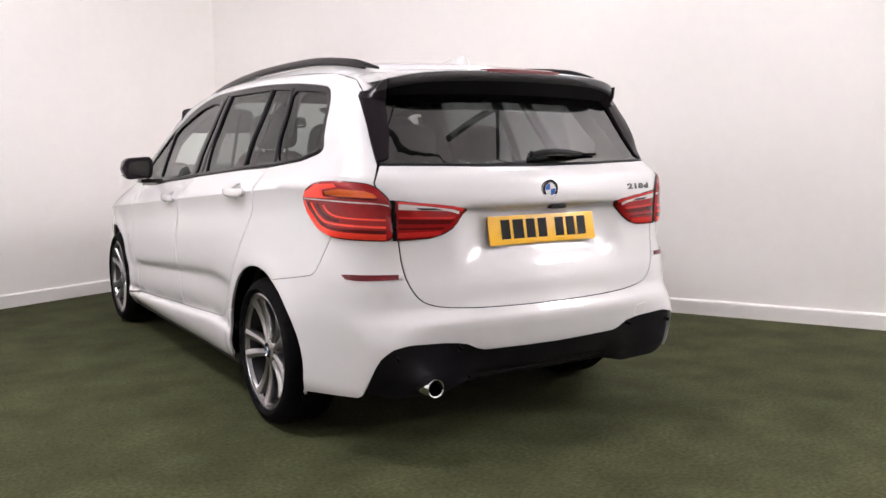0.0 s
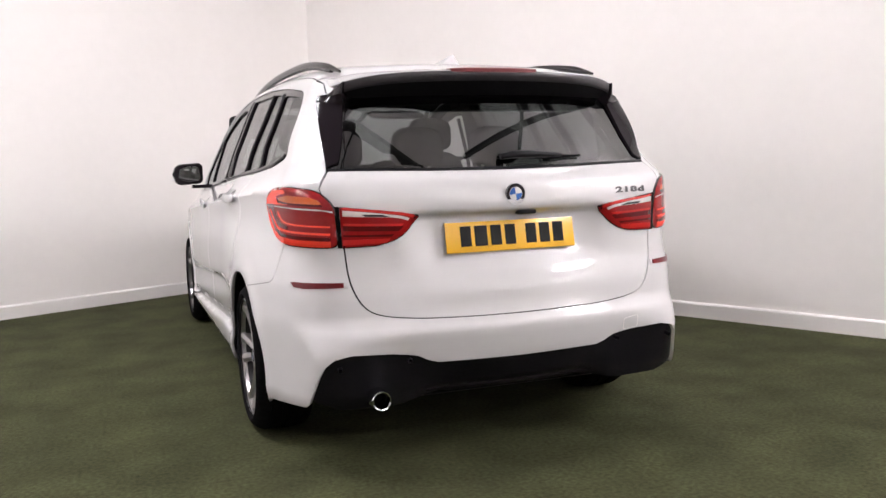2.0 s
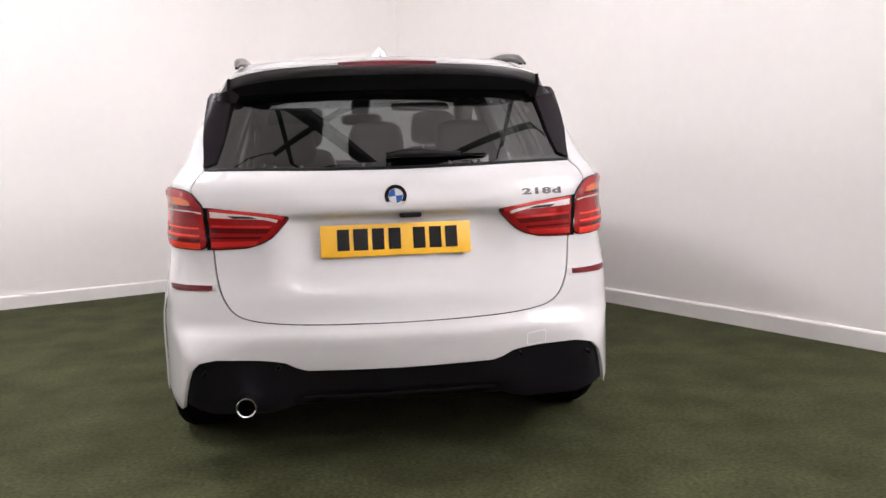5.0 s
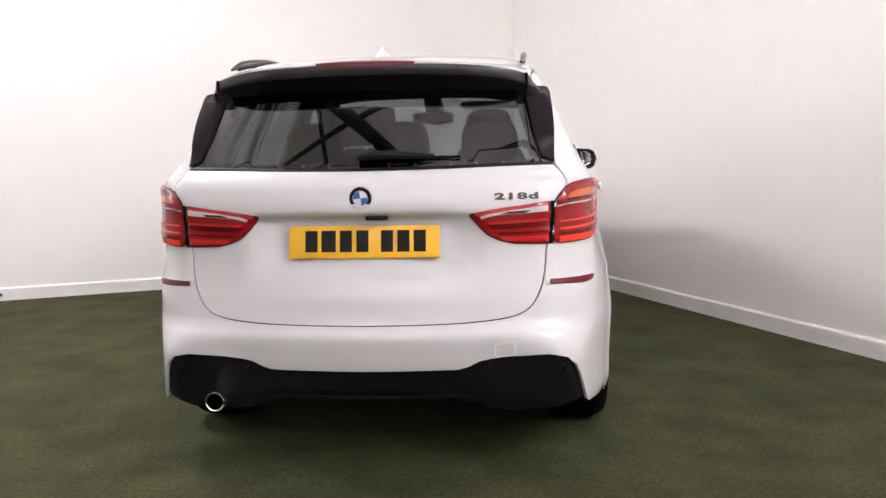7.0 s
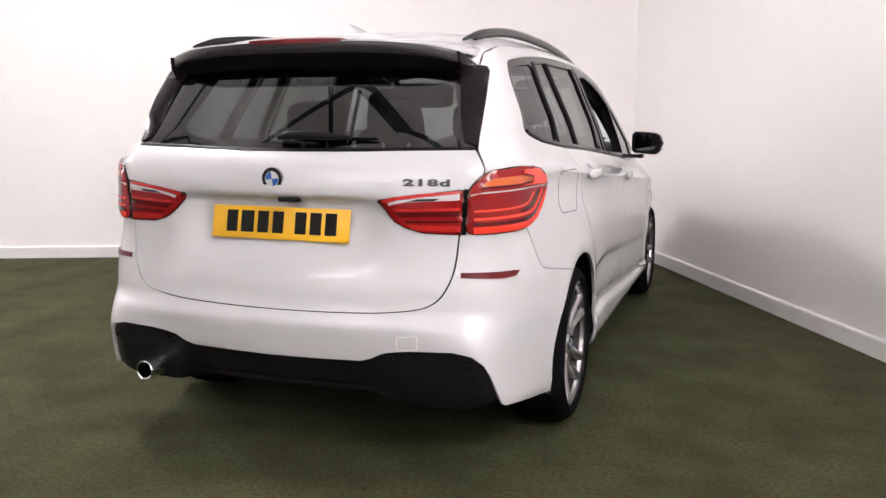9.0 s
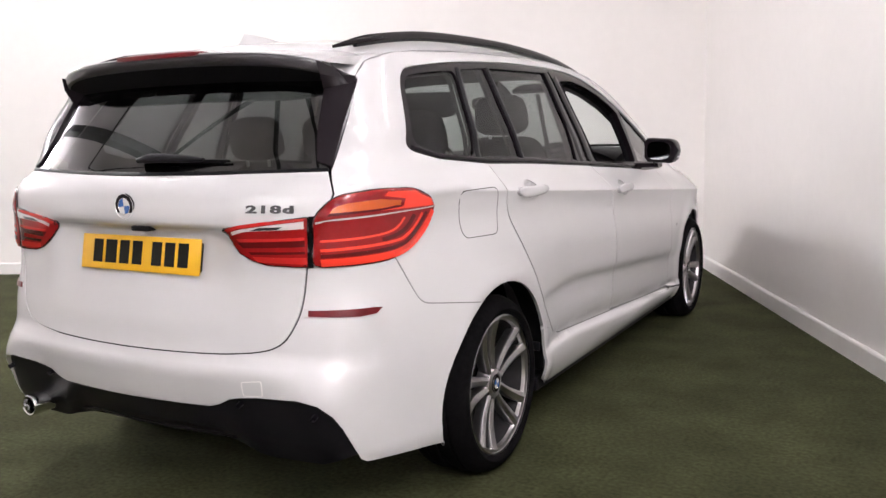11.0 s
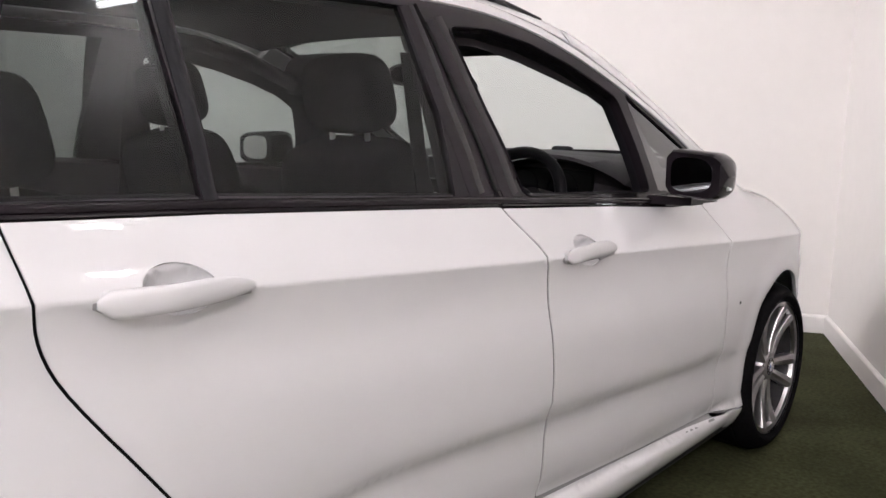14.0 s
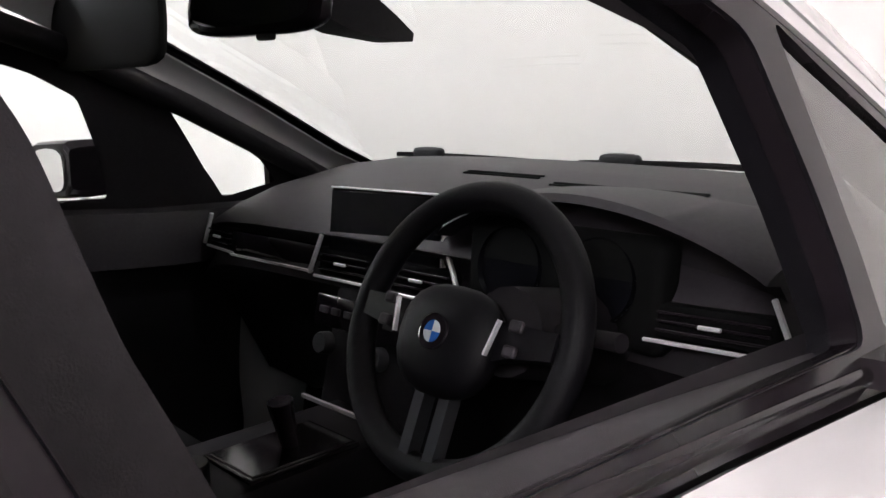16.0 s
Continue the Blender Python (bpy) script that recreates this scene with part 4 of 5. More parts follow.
# aerial fin
rows = []
for t in np.linspace(0, 1, 12):
    y = .66 + .23 * t
    base = float(lid(np.array([0.]), np.array([y]))[0, 2]) - .004
    hgt = .046 * (1 - t)**.8 * min(1, (t + .02) / .22) + .003
    w = .036 * (1 - .6 * t) * min(1, (t + .1) / .3) + .006
    rows.append([(w * math.cos(a) * (1 - .75 * max(0, math.sin(a))), y - .02 * max(0, math.sin(a)) * (hgt / .05), base + hgt * max(0, math.sin(a)) - .004 * (math.sin(a) < 0)) for a in np.linspace(0, 2 * math.pi, 14, False)])
part("aerial_fin", loft(rows), PAINT, car, "white shark-fin aerial", smooth=True)

# ---- tail lamps ----
LAMP = [(.357, .939), (.40, .888), (.44, .850), (.475, .835), (.555, .831), (.639, .833), (.705, .838), (.756, .864), (.834, .944), (.856, .976), (.838, 1.012), (.774, 1.040), (.70, 1.047), (.655, 1.046), (.602, 1.037), (.562, .980)]
L_IN = [(.357, .939), (.40, .888), (.44, .850), (.475, .835), (.5545, .831), (.5575, .979)]
L_OUT = [(.5575, .831), (.639, .833), (.705, .838), (.756, .864), (.834, .944), (.856, .976), (.838, 1.012), (.774, 1.040), (.70, 1.047), (.655, 1.046), (.602, 1.037), (.5625, .9805)]


def bulge(loop, high):
    arr = np.array(fine(list(loop), .01))

    def f(s, z):
        d = np.concatenate([np.min(np.hypot(a[:, None] - arr[None, :, 0], b[:, None] - arr[None, :, 1]), 1) for a, b in zip(np.array_split(s, 1 + len(s) // 500), np.array_split(z, 1 + len(z) // 500))])
        return .004 + high * (1 - np.exp(-d / .018))
    return f


for sd, word in SIDES:
    for nm, lp, hgt in (("inner_tail_lamp", L_IN, .010), ("outer_tail_lamp", L_OUT, .014)):
        b = bulge(lp, hgt)
        lp2 = soften(lp, .010 if nm[0] == "i" else .026, 4)
        lamp = skin_part(nm, [lp2], LAMP_RIM, gate if nm[0] == "i" else car, "red tail lamp with smoked rim", sd, gap=.0005, edge=.012, h=.012, stand=b)
        face = inset(lp2, .0035)
        over = lambda e, b=b: (lambda s, z: b(s, z) + e)
        bits = []
        if nm[0] == "o":
            bits = [("red_lens", [face], RED_LENS, .0010),
                    ("upper_lens", [[(.650, .986), (.842, .984), (.850, .977), (.832, 1.006), (.772, 1.032), (.70, 1.038), (.69, 1.030), (.74, 1.018), (.735, 1.0), (.655, .992)]], RED_BRIGHT, .0020),
                    ("indicator_lens", [[(.592, .985), (.68, .992), (.725, 1.000), (.728, 1.014), (.68, 1.022), (.62, 1.012), (.598, 1.0)]], AMBER, .0020),
                    ("indicator_edge", [[(.588, .977), (.66, .984), (.735, .992), (.73, 1.000), (.68, .992), (.592, .985)]], RED_DARK, .0022),
                    ("chrome_line", [[(.568, .956), (.585, .964), (.70, .9735), (.846, .9785), (.846, .9815), (.70, .9775), (.60, .970), (.568, .962)]], LAMP_WHITE, .0030)]
            for j, (pth, wd, mt) in enumerate((([(.838, .968), (.820, .935), (.775, .890), (.745, .867), (.700, .852), (.575, .846)], .022, RED_BRIGHT),
                                               ([(.808, .966), (.790, .935), (.755, .897), (.730, .880), (.690, .871), (.575, .865)], .010, RED_DARK),
                                               ([(.792, .964), (.772, .932), (.742, .903), (.715, .890), (.575, .882)], .008, RED_BRIGHT),
                                               ([(.765, .962), (.748, .932), (.722, .912), (.70, .904), (.68, .900)], .012, RED_DARK),
                                               ([(.735, .958), (.720, .935), (.700, .920), (.66, .912), (.575, .908)], .006, RED_BRIGHT))):
                bits.append(("light_bar", pth, mt, .0022 + .0004 * (j % 2), wd))
        else:
            bits = [("red_lens", [face], RED_LENS, .0010),
                    ("upper_lens", [[(.385, .936), (.48, .955), (.548, .967), (.548, .9735), (.47, .962), (.376, .942)]], RED_MID, .0020),
                    ("reversing_lens", [[(.405, .926), (.44, .936), (.548, .945), (.548, .965), (.48, .953), (.398, .935)]], LAMP_WHITE, .0022),
                    ("reversing_bulb", [[(.445, .938), (.50, .942), (.510, .950), (.465, .947)]], BLACK_PLASTIC, .0032),
                    ("lens_band", [[(.425, .905), (.548, .912), (.548, .920), (.418, .913)]], RED_MID, .0020),
                    ("lens_band", [[(.43, .887), (.548, .893), (.548, .910), (.42, .903)]], RED_DARK, .0018),
                    ("lens_band", [[(.445, .868), (.548, .872), (.548, .879), (.440, .876)]], RED_DARK, .0018),
                    ("lens_band", [[(.455, .846), (.55, .842), (.55, .862), (.447, .862)]], RED_MID, .0018)]
        for bit in bits:
            if len(bit) == 4:
                skin_part(bit[0], bit[1], bit[2], lamp, "", sd, gap=0, edge=.002, h=.012, stand=over(bit[3]))
            else:
                path = round_path(bit[1])
                left, right = [], []
                pv = [Vector(p) for p in path]
                for i, p in enumerate(pv):
                    d = (pv[min(i + 1, len(pv) - 1)] - pv[max(i - 1, 0)]).normalized()
                    n = Vector((-d.y, d.x)) * bit[4] / 2
                    left.append(tuple(p + n))
                    right.append(tuple(p - n))
                skin_part(bit[0], [left + right[::-1]], bit[2], lamp, "", sd, gap=0, edge=.002, h=.012, stand=over(bit[3]))
    # black strip colouring in the shade between the two lamps
    ribbon("lamp_gap_line", [(.556, .832), (.558, .90), (.561, .978)], .010, SHADOW_GAP, car, sd, up=.006, h=.02)
    # bumper reflector in its slot
    rf = [(.551, .712), (.668, .712), (.680, .7095), (.668, .694), (.640, .690), (.551, .695)]
    ribbon("reflector_slot", [(.542, .7035), (.60, .7030), (.675, .7045)], lambda t: .027 - .012 * t, PAINT, bumper, sd, up=.0005, round_up=.003)
    skin_part("reflector", [rf], REFLECTOR, bumper, "dark red bumper reflector", sd, gap=0, edge=.004, up=.005, h=.015)
tow = soften([(.434, .461), (.472, .466), (.472, .512), (.434, .504)], .006, 3)
ribbon("towing_eye_cover", tow + tow[:1], .0018, SKIRT, bumper, 1, up=.0004, h=.01, edge=.001, label="square towing eye cover outline")
for sx, sz in ((-.560, .415), (-.42, .428), (.562, .415), (.42, .428)):
    p = wrap(np.array([sx]), np.array([sz]))
    n = skin_normal(p)[0]
    c = Vector(p[0]) * 1.0
    bm = lathe([(.0001, -.004), (.0072, -.004), (.0082, -.002), (.0082, -.03)], 16)
    ob = part("parking_sensor", bm, BLACK_PLASTIC, bumper, "round parking sensor", smooth=True)
    ob.matrix_local = Matrix.Translation(c - Vector(n) * .026) @ Vector(-n).to_track_quat("X", "Z").to_matrix().to_4x4()

# number plate: yellow, its characters as bars
pl = Vector((0, .148, .848))
tilt = Euler((radians(-10.5), 0, 0))
plate = part("number_plate", box((.52, .006, .111), (0, 0, 0), bevel=.0025), PLATE, car, "yellow rear number plate", smooth=True)
plate.matrix_local = Matrix.Translation(pl) @ tilt.to_matrix().to_4x4()
for k, cx0 in enumerate((-.182, -.122, -.062, -.005, .080, .136, .192)):
    wd = .042 if k not in (1,) else .050
    bar = part("plate_bar", box((wd, .003, .074), (cx0, -.0042, .003), bevel=.001, segs=1), PLATE_INK, plate, "black bar")
part("plate_backing", box((.50, .02, .09), (0, .012, 0), bevel=.004), BLACK_PLASTIC, plate)


def roundel(r, parent, m, ring=BLACK_GLOSS):
    """Round badge with four quarters of two colours."""
    base = part("badge", lathe([(.0001, 0), (r * .96, 0), (r, -.002), (r, -.006)], 40), ring, parent, "round badge with blue and silver quarters", smooth=True)
    base.matrix_local = m
    for q in range(4):
        bm = bmesh.new()
        a0 = q * math.pi / 2
        vs = [bm.verts.new((.0015, 0, 0))] + [bm.verts.new((.0010, r * .62 * math.cos(a0 + t), r * .62 * math.sin(a0 + t))) for t in np.linspace(0, math.pi / 2, 10)]
        bm.faces.new(vs)
        part("badge_quarter", bm, BADGE_BLUE if q % 2 else BADGE_WHITE, base)
    for rr in (.64, .98):
        part("badge_rim", lathe([(r * (rr - .03), .0002), (r * (rr - .01), .0012), (r * (rr + .015), .0012), (r * (rr + .02), -.001)], 40), CHROME, base, smooth=True)
    return base


p = wrap(np.array([0.]), np.array([1.0]))
roundel(.039, gate, Matrix.Translation(Vector(p[0]) + Vector((0, -.004, 0))) @ Euler((radians(8), 0, radians(-90))).to_matrix().to_4x4())
# camera and latch under the lip, model number
part("latch_camera", box((.075, .035, .016), (.05, .128, .932), bevel=.005), BLACK_PLASTIC, gate, "black reversing camera and latch", smooth=True)
txt = bpy.data.curves.new("model_number", "FONT")
txt.body, txt.size, txt.extrude, txt.bevel_depth, txt.align_x = "218d", .030, .0015, .0006, "CENTER"
txt.offset = .0008
txt.space_character = 1.15
tmp = new("tmp_text", txt)
bpy.context.view_layer.update()
me = bpy.data.meshes.new_from_object(tmp.evaluated_get(bpy.context.evaluated_depsgraph_get()))
bpy.data.objects.remove(tmp)
me.materials.clear()
me.materials.append(LETTER)
num = new("model_number", me)
num.parent = gate
tagged(num, "dark chrome model number on the tailgate")
p = wrap(np.array([.483]), np.array([1.000]))
n = Vector(skin_normal(p)[0])
num.matrix_local = Matrix.Translation(Vector(p[0]) + n * .002 + Vector((0, 0, -.013))) @ n.to_track_quat("Z", "Y").to_matrix().to_4x4() @ Matrix.Diagonal((2.25, .98, 1, 1))

# rear wiper
def on_glass(x, z, up):
    s, _ = tail(x, z)
    q = wrap(np.array([s]), np.array([z]))
    return Vector(q[0]) + Vector(skin_normal(q)[0]) * up


arm = [on_glass(x, z, u) for x, z, u in ((-.02, 1.125, .016), (.03, 1.128, .023), (.10, 1.129, .023), (.17, 1.128, .019), (.24, 1.127, .015))]
wiper = part("rear_wiper", tube(arm, [.011, .016, .016, .013, .008], 12, flat=.9), BLACK_PLASTIC, car, "black rear wiper arm", smooth=True)
blade = [on_glass(x, z, .010) for x, z in ((-.02, 1.138), (.08, 1.127), (.20, 1.124), (.33, 1.126))]
part("wiper_blade", tube(blade, [.004, .007, .007, .004], 8), RUBBER, wiper, smooth=True)

# exhaust
ex = part("exhaust_pipe", lathe([(.024, .02), (.029, -.002), (.033, -.004), (.036, 0), (.036, .16), (.028, .22)], 36), CHROME, car, "chrome exhaust tailpipe", smooth=True)
ex.matrix_local = Matrix.Translation((-.533, .094, .300)) @ Euler((0, 0, radians(90))).to_matrix().to_4x4()
exi = part("pipe_bore", lathe([(.0295, .002), (.028, .15), (.0001, .15)], 30), SHADOW_GAP, ex, smooth=True)

# ---- wheels ----
def make_wheel():
    prof = [(.243, .098), (.252, .109), (.266, .114), (.281, .109), (.294, .097), (.304, .082), (.310, .066), (.3125, .060), (.3125, .058), (.307, .056), (.307, .048), (.3125, .046), (.313, .012),
            (.307, .010), (.307, -.010), (.313, -.012), (.3125, -.046), (.307, -.048), (.307, -.056), (.3125, -.058), (.310, -.085), (.302, -.105), (.288, -.118), (.25, -.112), (.232, -.10)]
    wh = part("wheel", lathe([(.2405, .105), (.2465, .101), (.240, .095), (.2275, .094), (.225, .086), (.2235, .080), (.235, .078)], 64), ALLOY, None, "alloy wheel with ten paired spokes and black tyre", smooth=True)
    part("tyre", lathe(prof, 72), RUBBER, wh, "black low-profile tyre", smooth=True)
    part("barrel", lathe([(.2225, .0785), (.214, .02), (.200, -.03), (.06, -.032), (.06, -.05)], 48), ALLOY_DARK, wh, "dark wheel barrel", smooth=True)
    part("brake_disc", lathe([(.08, .0), (.15, .0), (.152, -.004), (.152, -.018), (.08, -.018)], 48), DISC, wh, smooth=True)
    for k in range(5):
        for sg in (-1, 1):
            mid = k * 2 * math.pi / 5 + math.pi / 2
            rings = []
            for t in np.linspace(0, 1, 7):
                r = .046 + .184 * t
                a = mid + sg * (.20 - .02 * t + .03 * t * t) + sg * (.12 * (1 - t)**3)
                w = .0130 + .0075 * t
                xf = .072 + .022 * t - .010 * math.sin(math.pi * t)
                c, d = Vector((0, math.cos(a), math.sin(a))), Vector((0, -math.sin(a), math.cos(a)))
                rings.append([c * r + d * w * q + Vector((xf + hh, 0, 0)) for q, hh in ((.15 * sg, .007), (-.9, .0005), (-1.05, -.006), (-.8, -.036), (.8, -.036), (1.05, -.006), (.9, .0005))])
            part("spoke", loft(rings), ALLOY, wh, smooth=True)
    part("hub", lathe([(.034, .082), (.050, .078), (.058, .066), (.060, .03)], 40), ALLOY, wh, smooth=True)
    cap = roundel(.030, wh, Matrix.Translation((.084, 0, 0)))
    for k in range(5):
        a = k * 2 * math.pi / 5 + math.pi / 2
        ob = part("wheel_bolt", lathe([(.0001, .004), (.008, .003), (.0085, -.01)], 12), DISC, wh, smooth=True)
        ob.matrix_local = Matrix.Translation((.072, .047 * math.cos(a + .63), .047 * math.sin(a + .63)))
    return wh


first = make_wheel()
for i, (sd, ax) in enumerate(((1, 0), (1, 1), (-1, 0), (-1, 1))):
    m = Matrix.Translation((sd * .766, AXLES[ax], WHEEL_Z)) @ Euler((radians((14, 38, 20, 52)[i]), 0, 0 if sd > 0 else math.pi)).to_matrix().to_4x4()
    if i:
        w = copy_thing(first, m)
        w.parent = car
    else:
        first.parent = car
        first.matrix_local = m
# arch liners and underside
for sd, word in SIDES:
    for ax in AXLES:
        bm = bmesh.new()
        angs = np.radians(np.linspace(-7, 187, 28))
        prof = [(.874, ARCH_R + .004), (.84, ARCH_R + .016), (.62, ARCH_R + .016), (.56, ARCH_R - .03), (.56, .05)]
        rows = [[bm.verts.new((sd * (x - (.03 if ax < 2 and a > 1.6 else .14 if ax > 2 and a < 1.1 else .05 if ax > 2 and a < 1.9 else 0) * (x > .8)), ax + r * math.cos(a), WHEEL_Z + r * math.sin(a))) for x, r in prof] for a in angs]
        for r0, r1 in zip(rows, rows[1:]):
            for k in range(len(prof) - 1):
                bm.faces.new((r0[k], r0[k + 1], r1[k + 1], r1[k]))
        part("wheel_arch_liner", bm, SHADOW_GAP, car, "black wheel arch liner", smooth=True)
    # mud flap stub at the rear of the skirt
    part("skirt_end", box((.05, .010, .035), (sd * .842, 1.284, .375), bevel=.004), BLACK_PLASTIC, car)
part("underbody", box((1.16, 3.95, .10), (0, 2.40, .245), bevel=.03), BLACK_PLASTIC, car, "black underside")
# boxes in the shade black, below the tail and behind the bumper insert
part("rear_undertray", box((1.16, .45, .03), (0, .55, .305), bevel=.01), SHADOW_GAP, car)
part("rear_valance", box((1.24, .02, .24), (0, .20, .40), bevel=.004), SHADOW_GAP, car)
for sd in (1, -1):
    part("side_floor", box((.30, 2.06, .06), (sd * .70, 2.32, .22), bevel=.01), BLACK_PLASTIC, car)

# ---- the cabin ----
def pillow(size, at, turn=(0, 0, 0), e=0.45, bm=None, nu=20, nv=12, taper=0.0):
    """A cushion: a box with well-rounded edges, narrower at its top by taper."""
    b = bmesh.new()
    f = lambda c, k: math.copysign(abs(c)**k, c)
    rows = []
    for j in range(nv + 1):
        v = -math.pi / 2 + math.pi * j / nv
        row = []
        for i in range(nu):
            u = 2 * math.pi * i / nu
            x, y, z = f(math.cos(v), e) * f(math.cos(u), e), f(math.cos(v), e) * f(math.sin(u), e), f(math.sin(v), e)
            row.append(b.verts.new((x * size[0] / 2 * (1 - taper * (z + 1) / 2), y * size[1] / 2, z * size[2] / 2)))
        rows.append(row)
    for r0, r1 in zip(rows, rows[1:]):
        for i in range(nu):
            b.faces.new((r0[i], r0[(i + 1) % nu], r1[(i + 1) % nu], r1[i]))
    bmesh.ops.remove_doubles(b, verts=b.verts[:], dist=1e-5)
    b.transform(Matrix.Translation(at) @ Euler([radians(a) for a in turn]).to_matrix().to_4x4())
    return merge(b, bm)


def seat(name, x, y, wide, label, head_z=1.27, back_top=1.17, lean=-16):
    base = part(name, pillow((wide, .54, .20), (x, y + .26, .56), (8, 0, 0), .35), CLOTH, car, label, smooth=True)
    h = back_top - .52
    b = pillow((wide, .17, h), (x, y - .02 - .13 * h, .52 + h / 2), (lean * -1, 0, 0), .32, taper=.22)
    for sx in (-1, 1):
        pillow((.085, .22, h * .72), (x + sx * (wide / 2 - .045), y + .02 - .13 * h, .50 + h * .42), (lean * -1, 0, sx * 6), .5, b)
    part("backrest", b, CLOTH, base, smooth=True)
    part("headrest", pillow((.27, .115, .185), (x, y - .185, head_z), (12, 0, 0), .55, taper=.12), CLOTH, base, smooth=True)
    for sx in (-.06, .06):
        part("headrest_post", tube([(x + sx, y - .17, back_top - .08), (x + sx, y - .185, head_z - .04)], .007, 8), SILVER, base)
    return base


for sd in (1, -1):
    seat("front_seat", sd * .37, 2.20, .50, "black cloth front seat")
for sx in (-.40, 0.0, .40):
    seat("rear_seat", sx, 1.36, .38, "black cloth rear seat", head_z=1.19, back_top=1.085)

# dashboard
dash_prof = [(3.56, 1.075), (3.46, 1.090), (3.30, 1.086), (3.12, 1.056), (3.03, 1.028), (2.98, 1.006), (2.962, .988), (2.98, .974), (2.992, .945), (2.972, .914), (2.962, .898), (2.98, .868), (3.03, .82), (3.07, .74), (3.12, .64), (3.25, .55), (3.56, .50)]
rings = []
for x in np.linspace(-.735, .735, 37):
    f = abs(x) / .735
    back = .05 * f**5
    drop = .018 * f**2 + .05 * f**8
    rings.append([(x, y + back * (y < 3.4) - .03 * x * x * (y > 3.4), z - drop) for y, z in dash_prof])
dash = part("dashboard", loft(rings), TRIM_GREY, car, "charcoal soft-touch dashboard", smooth=True)
rings = [[(p[0], p[1] - .003, p[2] - .001) for p in r[6:15]] + [(p[0], p[1] + .02, p[2]) for p in r[6:15]][::-1] for r in rings]
part("dash_front", loft(rings), TRIM, dash, "black lower dashboard", smooth=True)
# instrument hood
rings = []
for t in np.linspace(-1, 1, 33):
    x = .352 + .265 * t
    k = max(0, 1 - t * t)**.9
    rings.append([(x, 3.24, 1.060), (x, 3.10, 1.062 + .032 * k), (x, 2.965 - .02 * k, 1.022 + .078 * k), (x, 2.955 - .02 * k, 1.016 + .074 * k), (x, 2.99, 1.010 + .066 * k), (x, 3.06, .94), (x, 3.24, .92)])
part("instrument_hood", loft(rings), TRIM_GREY, dash, "charcoal instrument hood", smooth=True)
# solid box in shade black stands for the dark hollow under the hood
part("binnacle", box((.335, .045, .150), (.325, 2.972, .978), Euler((radians(-6), 0, 0)), bevel=.018, segs=3), SHADOW_GAP, dash, "instrument binnacle, the shade of its recess painted black", smooth=True)
for cx0 in (.30, .45):
    g = part("gauge", lathe([(.0001, 0), (.052, 0), (.056, .006), (.058, 0), (.058, -.02)], 32), SCREEN, dash, "round dark gauge", smooth=True)
    g.matrix_local = Matrix.Translation((cx0 - .055, 2.950, .990)) @ Euler((0, radians(-12), radians(-90))).to_matrix().to_4x4()
    part("gauge_ring", lathe([(.056 + .0016 * math.cos(a), .001 + .0016 * math.sin(a)) for a in np.linspace(0, 2 * math.pi, 6, False)], 36, close=True), DARK_METAL, g, "thin dark metal ring", smooth=True)
# grilles on the top
def dash_top(x, y):
    f = abs(x) / .735
    return float(np.interp(y, [3.03, 3.12, 3.30, 3.46], [1.028, 1.056, 1.086, 1.090])) - .018 * f**2 - .05 * f**8


for gx, gy, w, deep, rows_n in ((-.04, 3.245, .19, .007, 2), (.155, 3.215, .11, .007, 2), (.30, 3.225, .18, .030, 1)):
    b = bmesh.new()
    for k in range(rows_n):
        y = gy + .013 * k
        box((w, deep, .004), (gx, y, dash_top(gx, y) + .0006), Euler((radians(9.5), 0, 0)), bevel=.0015, segs=1, bm=b)
    part("demister_grille", b, SHADOW_GAP, dash, "black demister slots")
# central display
scr = part("central_display", box((.280, .018, .116), (0, 0, 0), bevel=.005, segs=2), BLACK_GLOSS, dash, "free-standing dark display with silver rim", smooth=True)
scr.matrix_local = pose(-.060, 2.985, 1.012, -8, -1, 2)
part("display_glass", box((.270, .003, .104), (0, -.0102, 0)), SCREEN, scr)
for sx, sz, w, h in ((0, .0585, .280, .0035), (.1400, 0, .0035, .116)):
    part("display_rim", box((w, .020, h), (sx, -.001, sz), bevel=.0008, segs=1), SILVER, scr)
# vents and trim strips
def vent(x, z, w, h, y, turn=0, wing=1):
    v = part("air_vent", box((w, .03, h), bevel=.006), SHADOW_GAP, dash, "black air vent with silver edge", smooth=True)
    v.matrix_local = pose(x, y, z, -6, 0, turn)
    for k in range(3):
        part("vent_slat", box((w * .92, .012, .004), (0, -.016, -h / 2 + h * (k + 1) / 4), bevel=.001, segs=1), BLACK_GLOSS, v)
    part("vent_tab", box((.028, .006, .005), (0, -.025, 0), bevel=.001, segs=1), SILVER, v)
    part("vent_edge", box((w + .02, .006, .005), (0, -.017, -h / 2 - .004), bevel=.001, segs=1), SILVER, v)
    part("vent_edge", box((.006, .008, h + .03), (-wing * (w / 2 + .008), -.017, .010), Euler((0, radians(wing * 24), 0)), bevel=.001, segs=1), SILVER, v)


vent(-.150, .936, .14, .050, 2.975, 2)
vent(.045, .936, .14, .050, 2.975, 2, -1)
vent(-.590, .936, .11, .045, 2.990, -6)
vent(.550, .954, .15, .044, 2.975, 8, -1)
part("passenger_trim", box((.27, .014, .045), (-.39, 2.978, .936), Euler((0, 0, radians(2))), bevel=.006), BLACK_GLOSS, dash, "gloss black trim strip", smooth=True)
part("passenger_trim_edge", box((.27, .006, .004), (-.39, 2.962, .910), Euler((0, 0, radians(2)))), SILVER, dash)
